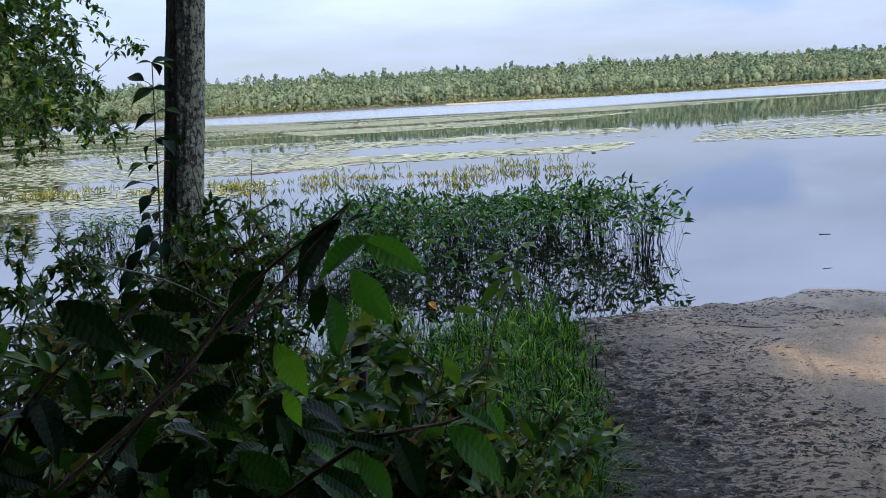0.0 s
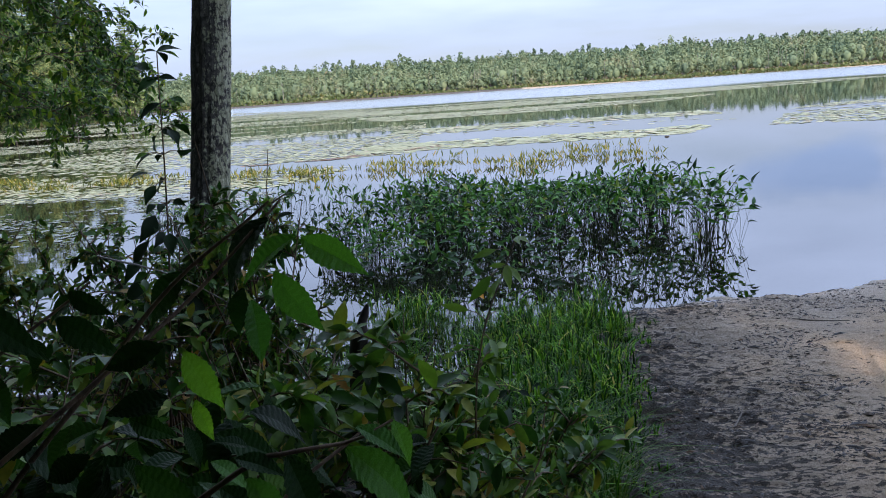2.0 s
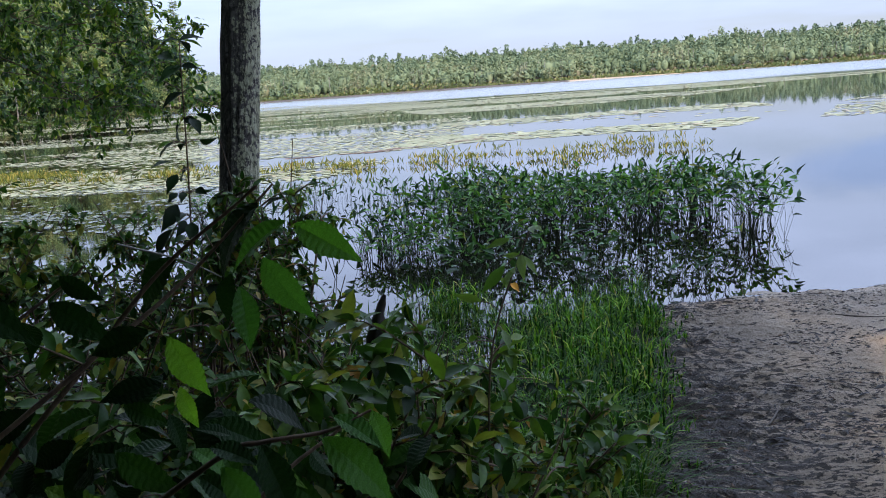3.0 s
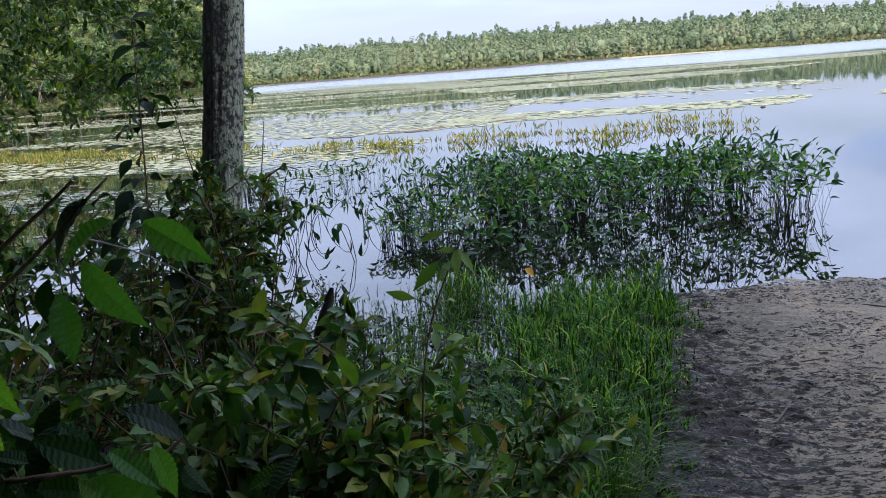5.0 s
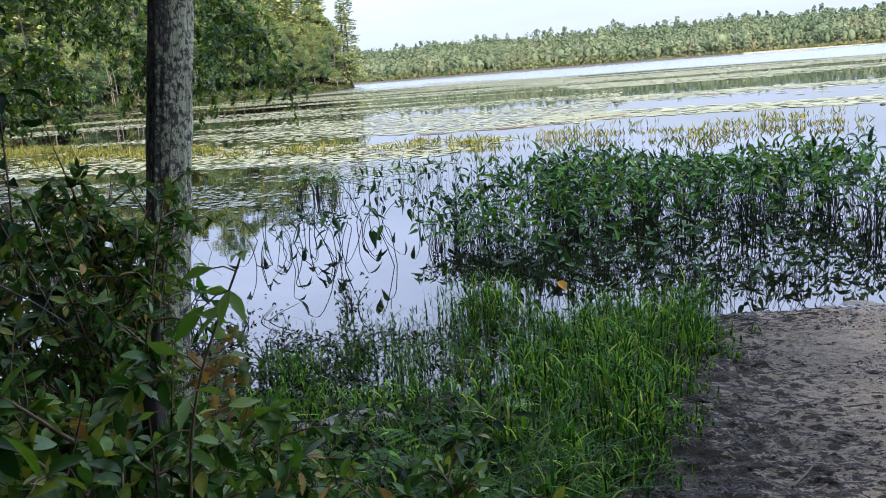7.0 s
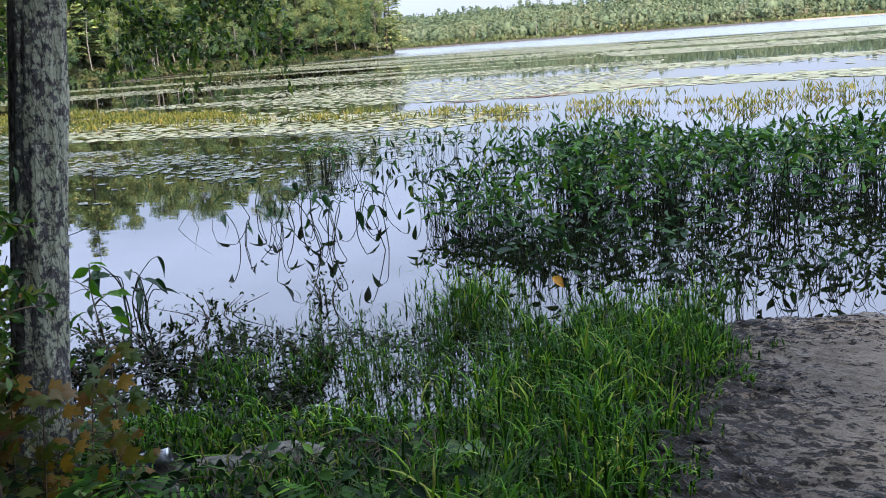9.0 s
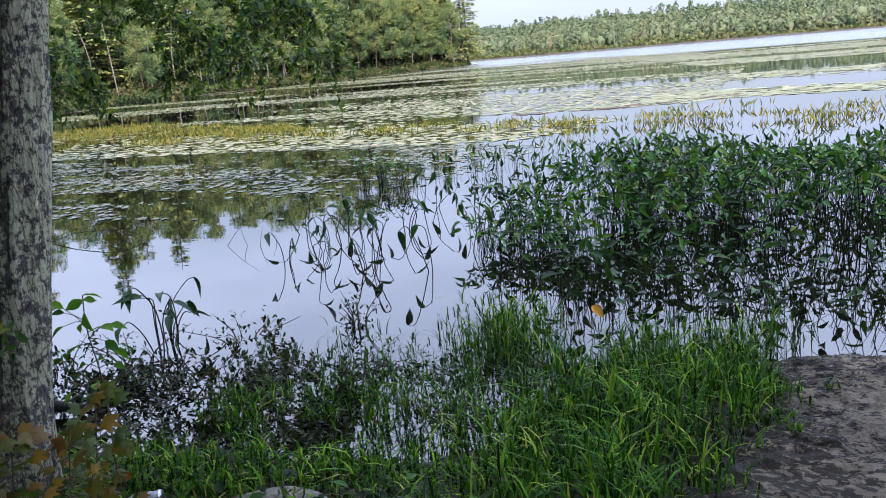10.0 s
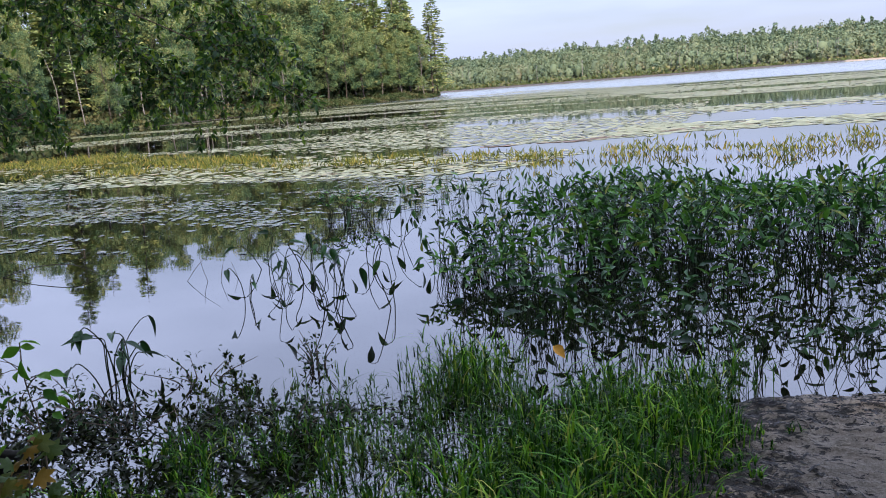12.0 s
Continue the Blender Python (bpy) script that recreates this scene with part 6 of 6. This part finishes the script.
def dead_branch():
    """Thin dead branch fallen through the bank shrubs, with two side twigs."""
    root = tagged(new("dead_branch"), "thin pale dead branch fallen among the bank shrubs", "branch")
    for name, pts, r in (("stem", [(-1.05, 2.59, 1.34), (-0.87, 2.72, 1.24), (-0.69, 2.82, 1.08), (-0.46, 2.88, 0.83)], 0.0034), ("twig", [(-0.87, 2.72, 1.24), (-0.91, 2.7, 1.15), (-0.97, 2.67, 1.04)], 0.002), ("twig", [(-0.72, 2.86, 1.22), (-0.77, 2.78, 1.08), (-0.87, 2.68, 0.93)], 0.0024)):
        part(name, mesh_of(name, *tube(curve_through(pts, 12), [r, r * 0.4], 6, 0.1, 8), PALE_BARK, True), root)


dead_branch()


def sunken_log():
    """A dark rotten log lying at the water's edge behind the tree."""
    pts = curve_through([(-3.14, 4.93, 0.05), (-2.8, 5.0, 0.06), (-2.4, 5.12, 0.04)], 12)
    tagged(part("log", mesh_of("log", *tube(pts, [0.045, 0.04, 0.02], 12, 0.15, 21), DARK_WOOD, True)), "dark rotten log lying at the water's edge", "log")


sunken_log()


def yellow_leaf():
    g = np.random.default_rng(4)
    root = tagged(new("fallen_leaf"), "single orange-yellow leaf caught in the sedge", "leaf")
    me = mesh_of("blade", *blade(8, [0.05, 0.26, 0.36, 0.33, 0.18, 0.02], 0.5, 0.5), plain("orange_leaf", (0.6, 0.27, 0.012), 0.7), True)
    ob = set_leaf(root, me, (-0.2, 6.72, 0.22), (-0.13, 6.69, 0.19), 0, g)
    ob.name = "blade"
    part("stalk", mesh_of("stalk", *tube([(-0.2, 6.72, -0.1), (-0.21, 6.72, 0.1), (-0.2, 6.72, 0.22)], [0.002, 0.0015], 4), GREEN_STEM), root)


yellow_leaf()


def mud_litter():
    """Rotted plant scraps pressed into the mud, thickest beside the grass and along the waterline."""
    g = np.random.default_rng(66)
    n = 90000
    x = 0.6 + 4.2 * g.random(n) ** 1.5; y = 2.4 + 4.9 * g.random(n)
    keep = (fbm(x, y, 0.5, 71, 3) + 0.32 * np.exp(-1.2 * (x - 0.7)) + 0.14 * (y > 6.2) > 0.6) & (y < shore_y(x) - 0.02)
    x, y = x[keep], y[keep]
    n = len(x)
    a = 1.0 * g.normal(size=n) + math.pi * g.integers(0, 2, n)
    tv = np.array([(-0.5, 0, 0), (-0.15, 0.22, 0.18), (0.5, 0.05, 0.02), (0.1, -0.2, 0.16), (0.05, 0.02, 0.32)])
    tf = np.array([(0, 3, 4), (3, 2, 4), (2, 1, 4), (1, 0, 4)])
    R = np.zeros((n, 3, 3)); R[:, 0, 0] = np.cos(a); R[:, 0, 1] = -np.sin(a); R[:, 1, 0] = np.sin(a); R[:, 1, 1] = np.cos(a); R[:, 2, 2] = 1
    z = ground_z(x, y)
    z = z + mud_relief(x, y, z) - 0.002
    S = (0.006 + 0.03 * g.random(n) ** 4)[:, None] * np.stack([1.0 + 2.2 * g.random(n), 0.6 + 0.6 * g.random(n), 0.4 + 0.6 * g.random(n)], 1)
    S = S * np.where(g.random(n) < 0.03, 2.0, 1.0)[:, None] * [0.8, 1, 1]
    litter = leaf_material("rotted_litter", [(0.0, (0.008, 0.007, 0.007)), (0.8, (0.025, 0.021, 0.018)), (0.9, (0.05, 0.035, 0.025)), (1.0, (0.13, 0.075, 0.04))], 0.55, 0.0)
    tagged(part("mud_litter", mesh_of("mud_litter", *strew(tv, tf, R, S, np.stack([x, y, z], 1)), litter)), "black rotted plant scraps pressed into the mud", "litter", kind="stuff")


mud_litter()


def fern(x, y, size, turn, seed):
    """A fern: arching fronds, each a rachis with paired leaflets."""
    g = np.random.default_rng(seed)
    root = tagged(new("fern"), "small green fern growing beside the tree", "fern")
    root.matrix_basis = pose(x, y, float(ground_z(x, y)), 0, 0, turn)
    tv, tf = blade(3, [0.1, 0.16, 0.1, 0.01], 0.1, 0.15)
    for k in range(6):
        a = k * 1.05 + 0.3 * g.normal()
        o = np.array([math.cos(a), math.sin(a), 0])
        pts = curve_through([(0, 0, 0), o * size * 0.35 + [0, 0, size * 0.5], o * size * 0.9 + [0, 0, size * 0.45]], 15)
        fr = part("frond", mesh_of("frond", *tube(pts, [0.003, 0.001], 4), GREEN_STEM), root)
        P, D, S = [], [], []
        for i in range(3, 15):
            t = pts[i] - pts[i - 1]
            n = np.cross(t, [0, 0, 1]); n /= np.linalg.norm(n)
            for sd in (-1, 1):
                P.append(pts[i]); D.append(n * sd + t * 4); S.append(size * 0.3 * (1 - (i / 16) ** 1.5))
        part("frond_blade", mesh_of("frond_blade", *strew(tv, tf, frames_of(np.array(D), np.tile([0, 0, 1.0], (len(P), 1))), np.array(S), np.array(P)), GRASS, True), fr)


for k, (x, y, sz) in enumerate([(-1.45, 4.1, 0.34), (-1.1, 3.75, 0.36), (-0.75, 3.7, 0.3), (-1.75, 3.75, 0.36), (-0.1, 3.75, 0.34), (-1.7, 4.35, 0.3), (0.12, 3.45, 0.3)]):
    fern(x, y, sz, 50 * k, 800 + k)


def low_plants():
    g = np.random.default_rng(55)
    pale = leaf_material("milky_leaf", [(0.0, (0.12, 0.2, 0.1)), (1.0, (0.25, 0.34, 0.2))], 0.5, 0.2, island=False)
    sapling("milkweed", "pale green leafy herb standing in the bank grass", [(0.03, 4.32, 0.05), (0.04, 4.31, 0.2), (0.05, 4.3, 0.36)], 12, 0.12, pale, 560, None, 8, 0.005)
    data = mesh_of("leaf", *blade(6, [0.04, 0.2, 0.27, 0.2, 0.08, 0.01], 0.3, 0.35), BROAD, True)
    for k, (x, y) in enumerate(scatter([(-1.5, 3.5), (-0.3, 3.3), (0.2, 3.5), (0.3, 4.1), (-0.2, 4.4), (-0.9, 4.5), (-1.4, 4.3)], 84, g)):
        if math.hypot(x + 1.05, y - 4.15) < 0.32 or math.hypot(x + 0.7, y - 4.4) < 0.24:
            continue
        h = 0.12 + 0.16 * g.random()
        z = float(ground_z(x, y))
        sapling("bank_herb", "low broad-leaved green herb on the bank", [(x, y, z - 0.02), (x + 0.01, y, z + h * 0.6), (x + 0.03 * g.normal(), y + 0.03 * g.normal(), z + h)], 13, 0.058, BROAD, 900 + k, data, 5, 0.003)["group"] = "herbs on the bank"
    rust = leaf_material("rusty_stalk", [(0.0, (0.2, 0.08, 0.03)), (1.0, (0.38, 0.19, 0.07))], 0.6, 0.1)
    p = np.array([-1.94, 4.26]) + 0.05 * g.normal(size=(70, 2))
    blades("dead_stalks", p, ground_z(p[:, 0], p[:, 1]), 0.28 + 0.25 * g.random(70), 0.004, rust, 57, "tuft of dead rusty-orange stalks beside the tree", 0.25, "dead stalks")


low_plants()


def reeds_and_twig():
    """Thin bare reeds crossing in the open water, and a springy twig bowed over it."""
    for k, (a, b) in enumerate([((-4.6, 8.85), (-4.35, 9.05)), ((-4.3, 8.87), (-4.5, 9.0)), ((-4.2, 8.9), (-4.17, 8.95)), ((-4.05, 9.0), (-4.2, 9.1))]):
        stick("thin bare reed leaning in open water", (*a, -0.05), (*b, 0.3 - 0.05 * k), 0.003, 40 + k, "reed")
    pts = curve_through([(-7.1, 8.85, 0.0), (-6.7, 8.95, 0.1), (-6.2, 9.0, 0.12), (-5.8, 9.0, 0.01)], 16)
    tagged(part("bowed_twig", mesh_of("bowed_twig", *tube(pts, [0.006, 0.004], 5), DEAD, True)), "thin dead twig bowed over still water", "twig")


reeds_and_twig()
